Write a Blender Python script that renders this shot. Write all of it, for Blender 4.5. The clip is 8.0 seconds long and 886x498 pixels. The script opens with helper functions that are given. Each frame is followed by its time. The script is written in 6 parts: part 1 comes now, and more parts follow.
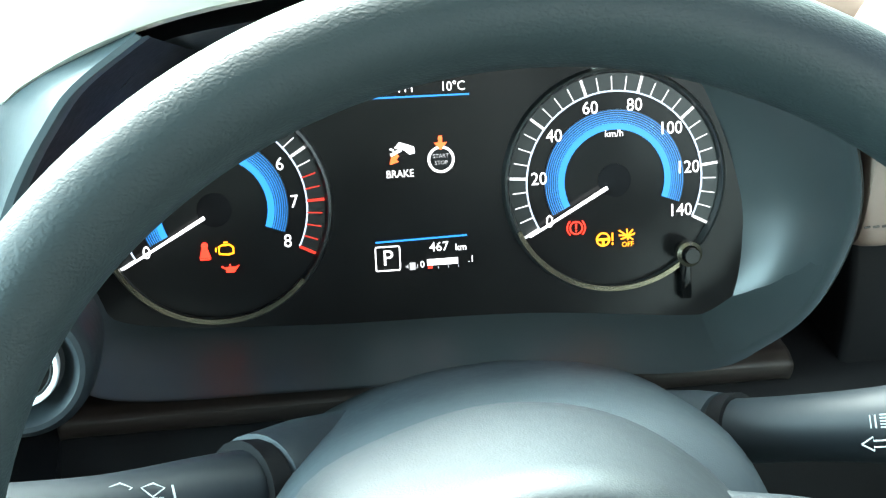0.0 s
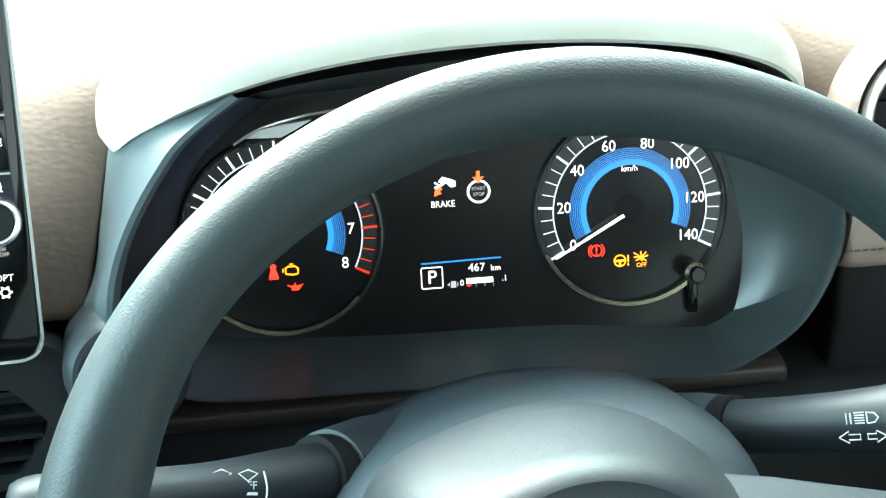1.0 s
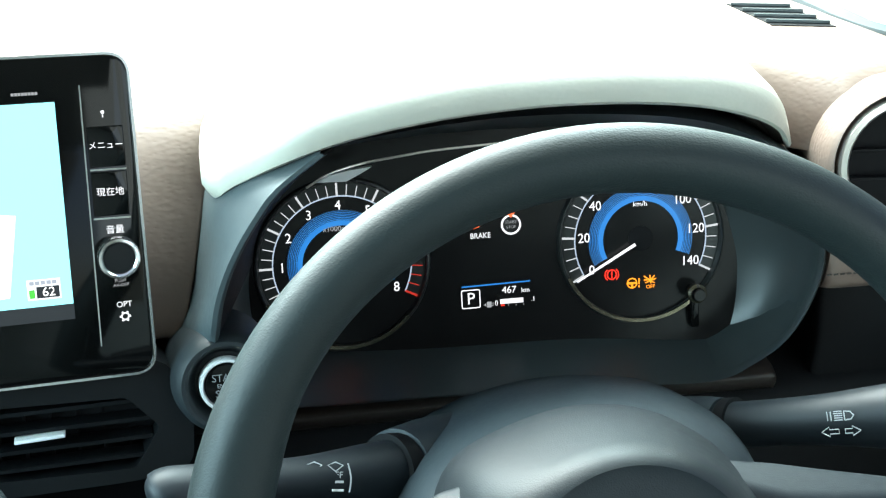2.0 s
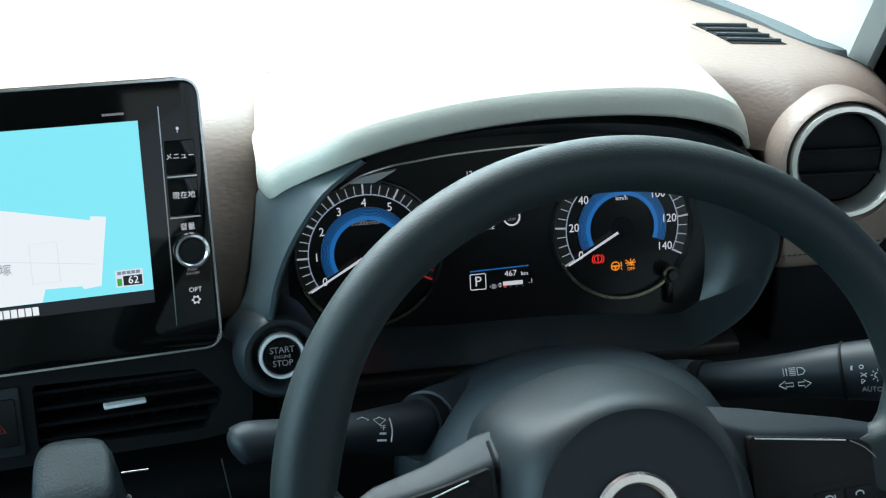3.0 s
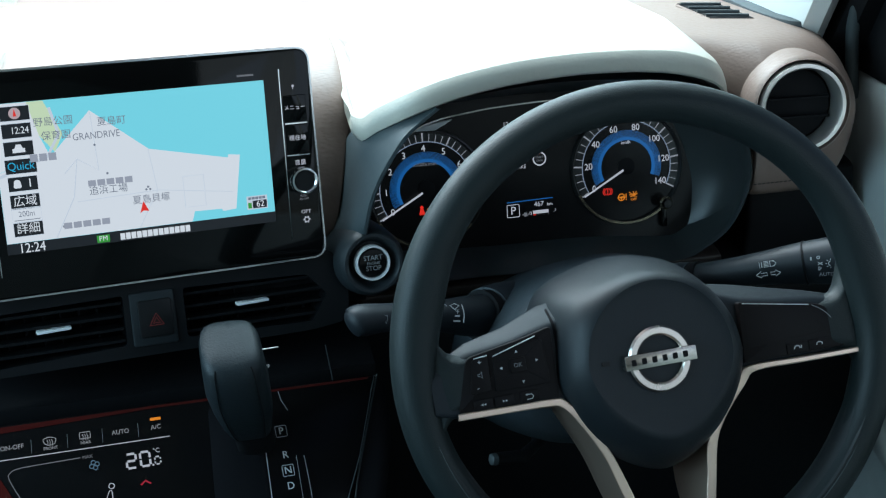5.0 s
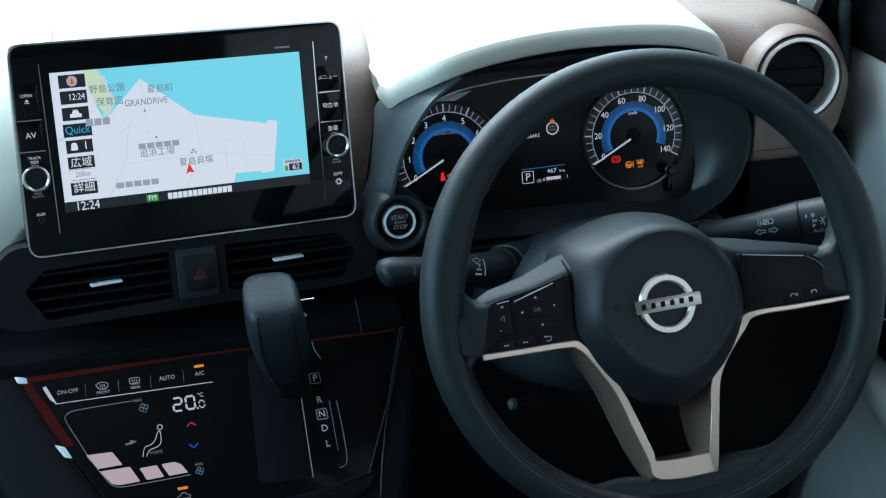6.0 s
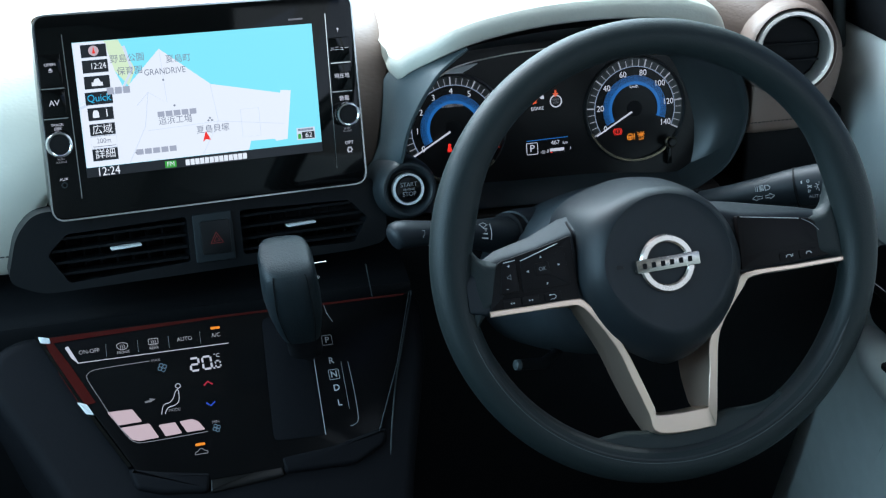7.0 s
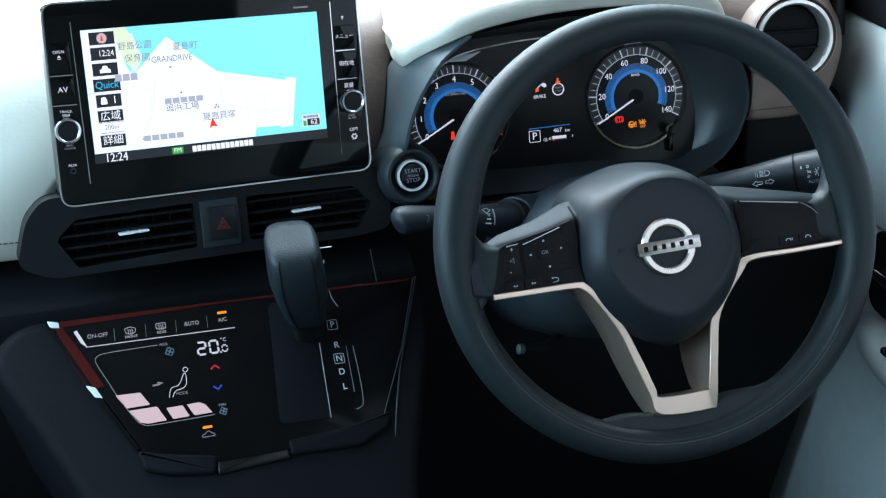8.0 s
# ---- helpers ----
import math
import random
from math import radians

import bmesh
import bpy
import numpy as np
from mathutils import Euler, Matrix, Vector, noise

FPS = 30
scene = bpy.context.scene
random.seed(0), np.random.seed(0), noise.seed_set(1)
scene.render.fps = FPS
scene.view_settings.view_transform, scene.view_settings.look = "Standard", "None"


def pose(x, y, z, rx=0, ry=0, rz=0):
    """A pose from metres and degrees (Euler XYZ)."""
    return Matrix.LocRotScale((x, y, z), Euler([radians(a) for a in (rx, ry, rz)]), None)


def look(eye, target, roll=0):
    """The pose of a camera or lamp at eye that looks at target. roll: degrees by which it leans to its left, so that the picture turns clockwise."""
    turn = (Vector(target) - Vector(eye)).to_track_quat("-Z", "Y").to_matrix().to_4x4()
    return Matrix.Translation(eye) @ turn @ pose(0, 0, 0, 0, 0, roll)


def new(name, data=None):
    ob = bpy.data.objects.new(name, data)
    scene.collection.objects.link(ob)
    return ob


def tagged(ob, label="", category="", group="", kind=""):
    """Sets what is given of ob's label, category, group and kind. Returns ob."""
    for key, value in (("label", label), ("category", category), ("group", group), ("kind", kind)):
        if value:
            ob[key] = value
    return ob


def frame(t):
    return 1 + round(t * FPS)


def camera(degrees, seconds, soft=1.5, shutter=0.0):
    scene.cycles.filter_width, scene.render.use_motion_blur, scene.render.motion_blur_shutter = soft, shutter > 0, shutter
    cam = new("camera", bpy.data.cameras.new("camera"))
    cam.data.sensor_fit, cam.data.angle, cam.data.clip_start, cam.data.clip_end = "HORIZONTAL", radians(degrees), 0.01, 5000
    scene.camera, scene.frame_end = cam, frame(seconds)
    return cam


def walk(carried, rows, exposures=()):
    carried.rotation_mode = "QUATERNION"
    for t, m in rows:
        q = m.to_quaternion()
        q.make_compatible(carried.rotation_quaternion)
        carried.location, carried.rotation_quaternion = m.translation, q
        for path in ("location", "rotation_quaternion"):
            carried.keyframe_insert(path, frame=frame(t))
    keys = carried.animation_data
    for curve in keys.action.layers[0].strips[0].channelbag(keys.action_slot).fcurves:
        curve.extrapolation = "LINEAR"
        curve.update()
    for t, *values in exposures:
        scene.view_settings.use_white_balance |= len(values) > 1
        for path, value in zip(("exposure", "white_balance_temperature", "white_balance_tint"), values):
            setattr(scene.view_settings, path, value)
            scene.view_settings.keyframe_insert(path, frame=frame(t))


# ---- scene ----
cam = camera(35.80, 8.0, soft=1.2)
PATH = [
    (0, (-0.0663, 0.0578, 1.1881), (0.1773, 1.8666, 0.3704), -0.87),
    (0.5, (-0.0704, 0.0221, 1.2118), (0.1532, 1.8338, 0.3947), -1.08),
    (1, (-0.0910, -0.0202, 1.2342), (0.1380, 1.7929, 0.4216), -1.11),
    (1.5, (-0.1100, -0.0662, 1.2604), (0.1272, 1.7473, 0.4513), -1.20),
    (2, (-0.1378, -0.1170, 1.2922), (0.1194, 1.6966, 0.4893), -1.07),
    (2.2, (-0.1484, -0.1444, 1.3109), (0.1144, 1.6660, 0.5025), -1.05),
    (3.3, (-0.2136, -0.2704, 1.3540), (0.1297, 1.5229, 0.5375), -1.13),
    (3.5, (-0.2269, -0.2981, 1.3592), (0.1275, 1.4948, 0.5468), -1.17),
    (4, (-0.2617, -0.3617, 1.3717), (0.1114, 1.4272, 0.5589), -1.32),
    (4.5, (-0.2925, -0.4148, 1.3868), (0.0925, 1.3708, 0.5723), -1.39),
    (5.8, (-0.3508, -0.5304, 1.4046), (0.0379, 1.2508, 0.5823), -1.39),
    (6, (-0.3577, -0.5454, 1.4042), (0.0321, 1.2357, 0.5821), -1.45),
    (6.5, (-0.3676, -0.5709, 1.3982), (0.0214, 1.2108, 0.5771), -1.49),
    (7, (-0.3747, -0.5913, 1.3955), (0.0137, 1.1887, 0.5706), -1.52),
    (7.5, (-0.3803, -0.6026, 1.3926), (0.0085, 1.1773, 0.5677), -1.55),
    (8, (-0.3800, -0.6079, 1.3919), (0.0048, 1.1713, 0.5634), -1.65),
]

# exposure falls as the bright windscreen base leaves the foreground
EXPOSURES = [(0.0, 3.1, 6800, 4), (1.0, 2.78, 6800, 4), (1.8, 2.22, 6780, 5), (2.3, 1.5, 6600, 7), (3.2, 0.55, 6250, 9), (4.5, 0.3, 6100, 9), (6.0, 0.36, 5900, 11), (8.0, 0.96, 6000, 14)]
walk(cam, [(t, look(eye, target, roll)) for t, eye, target, roll in PATH], EXPOSURES)

# ---------------------------------------------------------------- daylight
world = bpy.data.worlds.new("overcast_daylight")
scene.world = world
world.use_nodes = True
wn = world.node_tree.nodes
sky = wn.new("ShaderNodeTexSky")
sky.sky_type, sky.sun_disc = "NISHITA", False
sky.sun_elevation, sky.sun_rotation = radians(48), radians(-25)
sky.air_density, sky.dust_density = 1.0, 3.0
wn["Background"].inputs["Strength"].default_value = 0.08
world.node_tree.links.new(sky.outputs["Color"], wn["Background"].inputs["Color"])
sun_data = bpy.data.lights.new("sun", "SUN")
sun_data.energy, sun_data.angle, sun_data.color = 1.5, radians(25), (0.94, 0.98, 1.0)
sun = new("sun", sun_data)
sun.matrix_world = look((-1.1, 2.4, 3.4), (0, 0.6, 1.0))


def daylight(name, eye, target, wide, high, watts, colour=(0.71, 0.94, 0.985)):
    """The sky's light where it comes in through an opening of the cabin."""
    data = bpy.data.lights.new(name, "AREA")
    data.shape, data.size, data.size_y, data.energy, data.color = "RECTANGLE", wide, high, watts, colour
    ob = new(name, data)
    ob.matrix_world = look(eye, target)
    return ob


daylight("windscreen_daylight", (-0.34, 0.90, 1.38), (-0.34, 0.68, 0.95), 1.2, 0.60, 15)
daylight("left_window_daylight", (-1.06, 0.12, 1.30), (-0.1, 0.32, 0.95), 0.8, 0.42, 6.2, (0.54, 0.86, 1.0))
daylight("right_window_daylight", (0.41, -0.35, 1.35), (0.1, 0.0, 0.9), 0.7, 0.5, 0.75, (0.82, 0.93, 0.95))

# ---------------------------------------------------------------- materials
def surface(name, colour, rough=0.5, metal=0.0, grain=0.0, grain_size=900, stain=0.12, coat=0.0, spec=0.5, mottle=40, stretch=1.0):
    """A principled surface: a slow tint, a fine roughness change and a grain of raised cells."""
    m = bpy.data.materials.new(name)
    m.use_nodes = True
    n, l = m.node_tree.nodes, m.node_tree.links
    b = n["Principled BSDF"]
    b.inputs["Metallic"].default_value = metal
    b.inputs["Specular IOR Level"].default_value = spec
    b.inputs["Coat Weight"].default_value = coat
    b.inputs["Coat Roughness"].default_value = 0.04
    place = n.new("ShaderNodeTexCoord")
    slow = n.new("ShaderNodeTexNoise")
    slow.inputs["Scale"].default_value, slow.inputs["Detail"].default_value = mottle, 6
    l.new(place.outputs["Object"], slow.inputs["Vector"])
    mix = n.new("ShaderNodeMix")
    mix.data_type = "RGBA"
    mix.inputs["A"].default_value = (*[c * (1 - stain) for c in colour], 1)
    mix.inputs["B"].default_value = (*[min(1, c * (1 + stain)) for c in colour], 1)
    l.new(slow.outputs["Fac"], mix.inputs["Factor"])
    l.new(mix.outputs["Result"], b.inputs["Base Color"])
    fine = n.new("ShaderNodeTexNoise")
    fine.inputs["Scale"].default_value, fine.inputs["Detail"].default_value = 260, 4
    l.new(place.outputs["Object"], fine.inputs["Vector"])
    ramp = n.new("ShaderNodeMapRange")
    ramp.inputs["To Min"].default_value, ramp.inputs["To Max"].default_value = max(0.02, rough * 0.85), min(1, rough * 1.15)
    l.new(fine.outputs["Fac"], ramp.inputs["Value"])
    l.new(ramp.outputs["Result"], b.inputs["Roughness"])
    if grain:
        cells = n.new("ShaderNodeTexVoronoi")
        cells.feature = "SMOOTH_F1"
        cells.inputs["Scale"].default_value = grain_size
        bend = n.new("ShaderNodeTexNoise")
        bend.inputs["Scale"].default_value = grain_size * 0.35
        warp = n.new("ShaderNodeMix")
        warp.data_type = "VECTOR"
        warp.inputs["Factor"].default_value = 0.0015
        l.new(place.outputs["Object"], bend.inputs["Vector"])
        l.new(place.outputs["Object"], warp.inputs["A"])
        l.new(bend.outputs["Color"], warp.inputs["B"])
        scale = n.new("ShaderNodeVectorMath")
        scale.operation = "MULTIPLY"
        scale.inputs[1].default_value = (1 / stretch, 1.0, 1.0)
        l.new(warp.outputs["Result"], scale.inputs[0])
        l.new(scale.outputs["Vector"], cells.inputs["Vector"])
        bump = n.new("ShaderNodeBump")
        bump.inputs["Strength"].default_value, bump.inputs["Distance"].default_value = grain, 0.0004
        l.new(cells.outputs["Distance"], bump.inputs["Height"])
        l.new(bump.outputs["Normal"], b.inputs["Normal"])
    return m


def glow(name, colour, strength=1.0):
    m = bpy.data.materials.new(name)
    m.use_nodes = True
    b = m.node_tree.nodes["Principled BSDF"]
    b.inputs["Base Color"].default_value = (0.01, 0.01, 0.01, 1)
    b.inputs["Roughness"].default_value = 0.3
    b.inputs["Emission Color"].default_value = (*colour, 1)
    b.inputs["Emission Strength"].default_value = strength
    return m


RIM = surface("grained_urethane", (0.0124, 0.0192, 0.0200), 0.50, grain=0.34, grain_size=1300, stain=0.1, stretch=1.6, spec=0.34)
HUB = surface("hub_plastic", (0.0105, 0.0150, 0.0185), 0.48, grain=0.2, grain_size=1500, spec=0.35)
ARM = surface("arm_plastic", (0.011, 0.0160, 0.0205), 0.52, grain=0.12, grain_size=1600, spec=0.32)
SWITCHBLACK = surface("switch_panel_plastic", (0.0085, 0.0066, 0.0068), 0.5, grain=0.04, grain_size=2500, spec=0.16)
COVER = surface("column_plastic", (0.034, 0.044, 0.051), 0.54, grain=0.15, grain_size=1600, spec=0.28)
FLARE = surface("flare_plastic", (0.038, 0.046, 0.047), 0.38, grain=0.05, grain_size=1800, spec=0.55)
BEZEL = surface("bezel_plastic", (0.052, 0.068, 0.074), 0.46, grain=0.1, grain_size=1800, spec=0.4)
DARK = surface("dark_soft_plastic", (0.017, 0.020, 0.022), 0.5, grain=0.15, grain_size=1800)
DEEP = surface("deep_black_plastic", (0.008, 0.008, 0.009), 0.6, grain=0.1, grain_size=1500, spec=0.14)
STALK = surface("stalk_plastic", (0.013, 0.017, 0.021), 0.5, spec=0.35)
SATIN = surface("satin_dark_plastic", (0.020, 0.025, 0.028), 0.42, grain=0.06, grain_size=2500)
BROWN = surface("dark_brown_plastic", (0.026, 0.018, 0.015), 0.5, grain=0.1, grain_size=1800)
TAUPE = surface("taupe_leatherette", (0.225, 0.158, 0.128), 0.5, grain=0.6, grain_size=430, stain=0.06, stretch=1.8)
CREAM = surface("cream_leatherette", (0.57, 0.54, 0.46), 0.5, grain=0.35, grain_size=480, stain=0.05, stretch=1.6)
GREY = surface("pale_grey_trim", (0.60, 0.62, 0.60), 0.55, grain=0.2, grain_size=1200, stain=0.06)
DOORGREY = surface("door_grey_trim", (0.46, 0.50, 0.485), 0.6, grain=0.25, grain_size=1000)
LINER = surface("roof_liner", (0.36, 0.32, 0.275), 0.9, grain=0.2, grain_size=500)
CARPET = surface("dark_carpet", (0.015, 0.014, 0.014), 0.95, grain=0.6, grain_size=350)
GLOSS = surface("piano_black", (0.003, 0.003, 0.003), 0.06, stain=0.2, spec=0.28)
TOUCHBLACK = surface("smoked_touch_panel", (0.0045, 0.0042, 0.0045), 0.20, stain=0.25, spec=0.10)
GRIP = surface("grip_leather", (0.0120, 0.0182, 0.0215), 0.48, grain=0.5, grain_size=700, spec=0.36)
CONSOLE = surface("console_plastic", (0.006, 0.006, 0.0075), 0.7, grain=0.1, grain_size=1500, spec=0.09)
LENS = surface("smoked_dial_face", (0.010, 0.0092, 0.0090), 0.20, stain=0.3, spec=0.22)
BUTTON = surface("black_button", (0.0075, 0.0078, 0.0085), 0.42, grain=0.06, grain_size=2500, spec=0.3)
SILVER = surface("satin_silver_paint", (0.80, 0.75, 0.69), 0.30, metal=0.85, stain=0.04)
BURGUNDY = surface("burgundy_reflection", (0.060, 0.006, 0.005), 0.22, stain=0.15, spec=0.2)
CHROME = surface("chrome", (0.80, 0.80, 0.80), 0.10, metal=1.0, stain=0.03)
BADGE = surface("brushed_badge_metal", (0.64, 0.58, 0.52), 0.26, metal=1.0, stain=0.05)
KNOBMETAL = surface("turned_silver", (0.72, 0.72, 0.72), 0.22, metal=1.0, stain=0.03)
BAND = surface("smoky_band", (0.034, 0.036, 0.035), 0.30, metal=0.4, stain=0.2)
DARKGOLD = surface("dark_gold_metal", (0.20, 0.17, 0.12), 0.25, metal=0.9, stain=0.25)
TRIM = surface("warm_silver_paint", (0.82, 0.62, 0.49), 0.31, metal=0.85, stain=0.04)
SCALE_ON = glow("lit_scale_ring", (0.55, 0.68, 0.90), 0.24)
TICK_ON = glow("lit_tick", (0.84, 0.88, 0.96), 0.22)
REDDIM_ON = glow("lit_dim_red", (1.0, 0.05, 0.03), 0.16)
RINGSILVER = surface("painted_silver", (0.86, 0.87, 0.87), 0.34, metal=0.15, stain=0.05)
POD = surface("pod_plastic", (0.018, 0.023, 0.026), 0.48, grain=0.05, grain_size=1800, spec=0.3)
SEAL = surface("grey_rubber", (0.055, 0.068, 0.072), 0.55)
SURROUND = surface("vent_surround_plastic", (0.0048, 0.0058, 0.0070), 0.48, grain=0.1, grain_size=1800, spec=0.22)
THREAD = surface("dark_thread", (0.06, 0.05, 0.045), 0.8)
PRINT = surface("white_print", (0.62, 0.62, 0.62), 0.5)
GATEPRINT = surface("pale_grey_print", (0.40, 0.40, 0.41), 0.5)
DIMPRINT = surface("grey_print", (0.25, 0.25, 0.26), 0.5)
REDPRINT = surface("red_print", (0.24, 0.024, 0.020), 0.5)
WHITE_ON = glow("lit_white", (0.9, 0.92, 1.0), 0.375)
PALE_ON = glow("lit_pale_white", (0.86, 0.88, 0.92), 0.25)
DIM_ON = glow("lit_dim_white", (0.75, 0.78, 0.85), 0.15)
DEEPBLUE_ON = glow("lit_dark_blue", (0.005, 0.04, 0.26), 0.022)
PALEBLUE_ON = glow("lit_pale_blue", (0.022, 0.24, 0.74), 0.30)
RED_ON = glow("lit_red", (1.0, 0.03, 0.015), 0.55)
AMBER_ON = glow("lit_amber", (1.0, 0.30, 0.01), 0.55)
ORANGE_ON = glow("lit_orange", (1.0, 0.13, 0.03), 0.45)
PINK_ON = glow("lit_pinkish_white", (0.80, 0.62, 0.64), 0.425)
SKYBLUE_ON = glow("lit_fan_blue", (0.25, 0.45, 0.62), 0.25)
SEA_ON = glow("map_water", (0.24, 0.80, 0.90), 0.62)
LAND_ON = glow("map_land", (0.86, 0.90, 0.93), 0.60)
PARK_ON = glow("map_park", (0.74, 0.90, 0.58), 0.58)
ROAD_ON = glow("map_road", (0.70, 0.77, 0.85), 0.6)
MAPTEXT_ON = glow("map_lettering", (0.24, 0.27, 0.33), 0.55)
MAPGREY_ON = glow("map_grey_lettering", (0.42, 0.45, 0.52), 0.55)
SCREENBLACK_ON = glow("screen_black", (0.012, 0.014, 0.018), 0.5)
CYAN_ON = glow("screen_cyan", (0.05, 0.55, 0.85), 0.5)
GREEN_ON = glow("screen_green", (0.06, 0.45, 0.05), 0.5)


# ---------------------------------------------------------------- mesh tools
# A plate's own axes: u to the right, v up, w out of the plate towards the seats.
def plate(o, yaw=0, tilt=0, roll=0):
    turn = Matrix.Rotation(radians(yaw), 4, "Z") @ Matrix.Rotation(radians(-tilt), 4, "X") @ Matrix.Rotation(radians(roll), 4, "Y")
    return Matrix.Translation(o) @ turn


def at(u, v, w):
    return Vector((u, -w, v))


def thing(name, m=None, label="", category="", group="", kind=""):
    ob = new(name)
    ob.empty_display_size = 0.02
    ob.matrix_world = m if m is not None else Matrix.Identity(4)
    return tagged(ob, label, category, group, kind)


def part(name, bm, material, parent=None, label="", sharp=40):
    """Links a bmesh as one mesh object, under a thing or a part if one is given."""
    bmesh.ops.recalc_face_normals(bm, faces=bm.faces)
    limit = radians(sharp)
    for f in bm.faces:
        f.smooth = True
    for e in bm.edges:
        if len(e.link_faces) != 2 or e.calc_face_angle(0) > limit:
            e.smooth = False
    me = bpy.data.meshes.new(name)
    bm.to_mesh(me)
    bm.free()
    me.materials.append(material)
    ob = new(name, me)
    ob.parent = parent
    return tagged(ob, label)


def share(name, me, parent, m, label=""):
    ob = new(name, me)
    ob.parent = parent
    ob.matrix_basis = m
    return tagged(ob, label)


def loft(rings, cap=(True, True), closed=True):
    bm = bmesh.new()
    rows = [[bm.verts.new(p) for p in r] for r in rings]
    n = len(rows[0])
    for a, b in zip(rows, rows[1:]):
        for i in range(n if closed else n - 1):
            j = (i + 1) % n
            bm.faces.new((a[i], a[j], b[j], b[i]))
    if closed and cap[0]:
        bm.faces.new(rows[0][::-1])
    if closed and cap[1]:
        bm.faces.new(rows[-1])
    return bm


def rounded(pts, r, seg=5):
    """An outline with its corners rounded; r is one radius or one for each corner."""
    out, n = [], len(pts)
    for i, p in enumerate(pts):
        p, a, b = Vector(p), Vector(pts[i - 1]), Vector(pts[(i + 1) % n])
        q = r[i] if isinstance(r, (list, tuple)) else r
        da, db = a - p, b - p
        q = min(q, da.length * 0.48, db.length * 0.48)
        if q <= 0:
            out.append(tuple(p))
            continue
        s, e = p + da.normalized() * q, p + db.normalized() * q
        for k in range(seg + 1):
            t = k / seg
            out.append(tuple(s * (1 - t) ** 2 + p * 2 * t * (1 - t) + e * t * t))
    return out


def slab(pts, back, front, bevel=0.0006, seg=2):
    """An outline given thickness from w=back to w=front, with its front edge eased."""
    c = Vector((sum(p[0] for p in pts) / len(pts), sum(p[1] for p in pts) / len(pts)))
    n = len(pts)
    inner = []
    for i in range(n):
        p, a, b = Vector(pts[i]), Vector(pts[i - 1]), Vector(pts[(i + 1) % n])
        na, nb = (p - a), (b - p)
        na, nb = Vector((na.y, -na.x)), Vector((nb.y, -nb.x))
        d = na.normalized() + nb.normalized() if na.length and nb.length else Vector((0, 0))
        inner.append(d.normalized() if d.length else Vector((0, 0)))
    area = sum(pts[i - 1][0] * pts[i][1] - pts[i][0] * pts[i - 1][1] for i in range(n))
    sign = -1 if area > 0 else 1
    rings = [[at(p[0], p[1], back) for p in pts]]
    for k in range(seg + 1):
        t = k / seg * math.pi / 2
        drop, shrink = bevel * (1 - math.sin(t)), bevel * (1 - math.cos(t))
        rings.append([at(p[0] + sign * d.x * shrink, p[1] + sign * d.y * shrink, front - drop) for p, d in zip(pts, inner)])
    return loft(rings)


def box(u0, u1, v0, v1, back, front, r=0.0, bevel=0.0006, seg=2):
    pts = [(u0, v0), (u1, v0), (u1, v1), (u0, v1)]
    return slab(rounded(pts, r) if r else pts, back, front, bevel, seg)


def lathe(profile, n=48, c=(0, 0), sx=1.0):
    """A profile of (radius, w) turned about the plate's w axis at c."""
    rings = [[at(c[0] + r * sx * math.cos(2 * math.pi * i / n), c[1] + r * math.sin(2 * math.pi * i / n), w) for i in range(n)] for r, w in profile]
    return loft(rings)


def hoop(profile, n=64, c=(0, 0)):
    """A closed profile of (radius, w) turned into a ring."""
    bm = bmesh.new()
    rows = [[bm.verts.new(at(c[0] + r * math.cos(2 * math.pi * i / n), c[1] + r * math.sin(2 * math.pi * i / n), w)) for r, w in profile] for i in range(n)]
    k = len(profile)
    for i in range(n):
        a, b = rows[i], rows[(i + 1) % n]
        for j in range(k):
            bm.faces.new((a[j], a[(j + 1) % k], b[(j + 1) % k], b[j]))
    return bm


def arc(r0, r1, a0, a1, w, c=(0, 0), n=48, thick=0.0003):
    """A flat band from radius r0 to r1 between two angles in degrees."""
    pts = [(c[0] + r1 * math.cos(radians(a0 + (a1 - a0) * i / n)), c[1] + r1 * math.sin(radians(a0 + (a1 - a0) * i / n))) for i in range(n + 1)]
    back = [(c[0] + r0 * math.cos(radians(a0 + (a1 - a0) * i / n)), c[1] + r0 * math.sin(radians(a0 + (a1 - a0) * i / n))) for i in range(n + 1)]
    return strip(pts, back, w, w + thick)


def strip(outer, inner, back, front):
    """A band between two lines of equally many points; back and front may vary along it."""
    bm = bmesh.new()
    n = len(outer)
    f = front if isinstance(front, (list, tuple)) else [front] * n
    b = back if isinstance(back, (list, tuple)) else [back] * n
    rows = [[bm.verts.new(at(*o, y)), bm.verts.new(at(*i, y)), bm.verts.new(at(*i, x)), bm.verts.new(at(*o, x))] for o, i, x, y in zip(outer, inner, b, f)]
    for p, q in zip(rows, rows[1:]):
        for k in range(4):
            bm.faces.new((p[k], p[(k + 1) % 4], q[(k + 1) % 4], q[k]))
    bm.faces.new(rows[0])
    bm.faces.new(rows[-1][::-1])
    return bm


def line(pts, width, w, thick=0.0003, closed=False):
    """A printed line of the given width along points of the plate."""
    P = [Vector(p) for p in pts]
    n = len(P)
    left, right = [], []
    for i in range(n):
        a = P[i - 1] if i or closed else P[i]
        b = P[(i + 1) % n] if i < n - 1 or closed else P[i]
        d = (b - a).normalized()
        o = Vector((-d.y, d.x)) * width / 2
        left.append(tuple(P[i] + o))
        right.append(tuple(P[i] - o))
    if closed:
        left.append(left[0])
        right.append(right[0])
    return strip(left, right, w, w + thick)


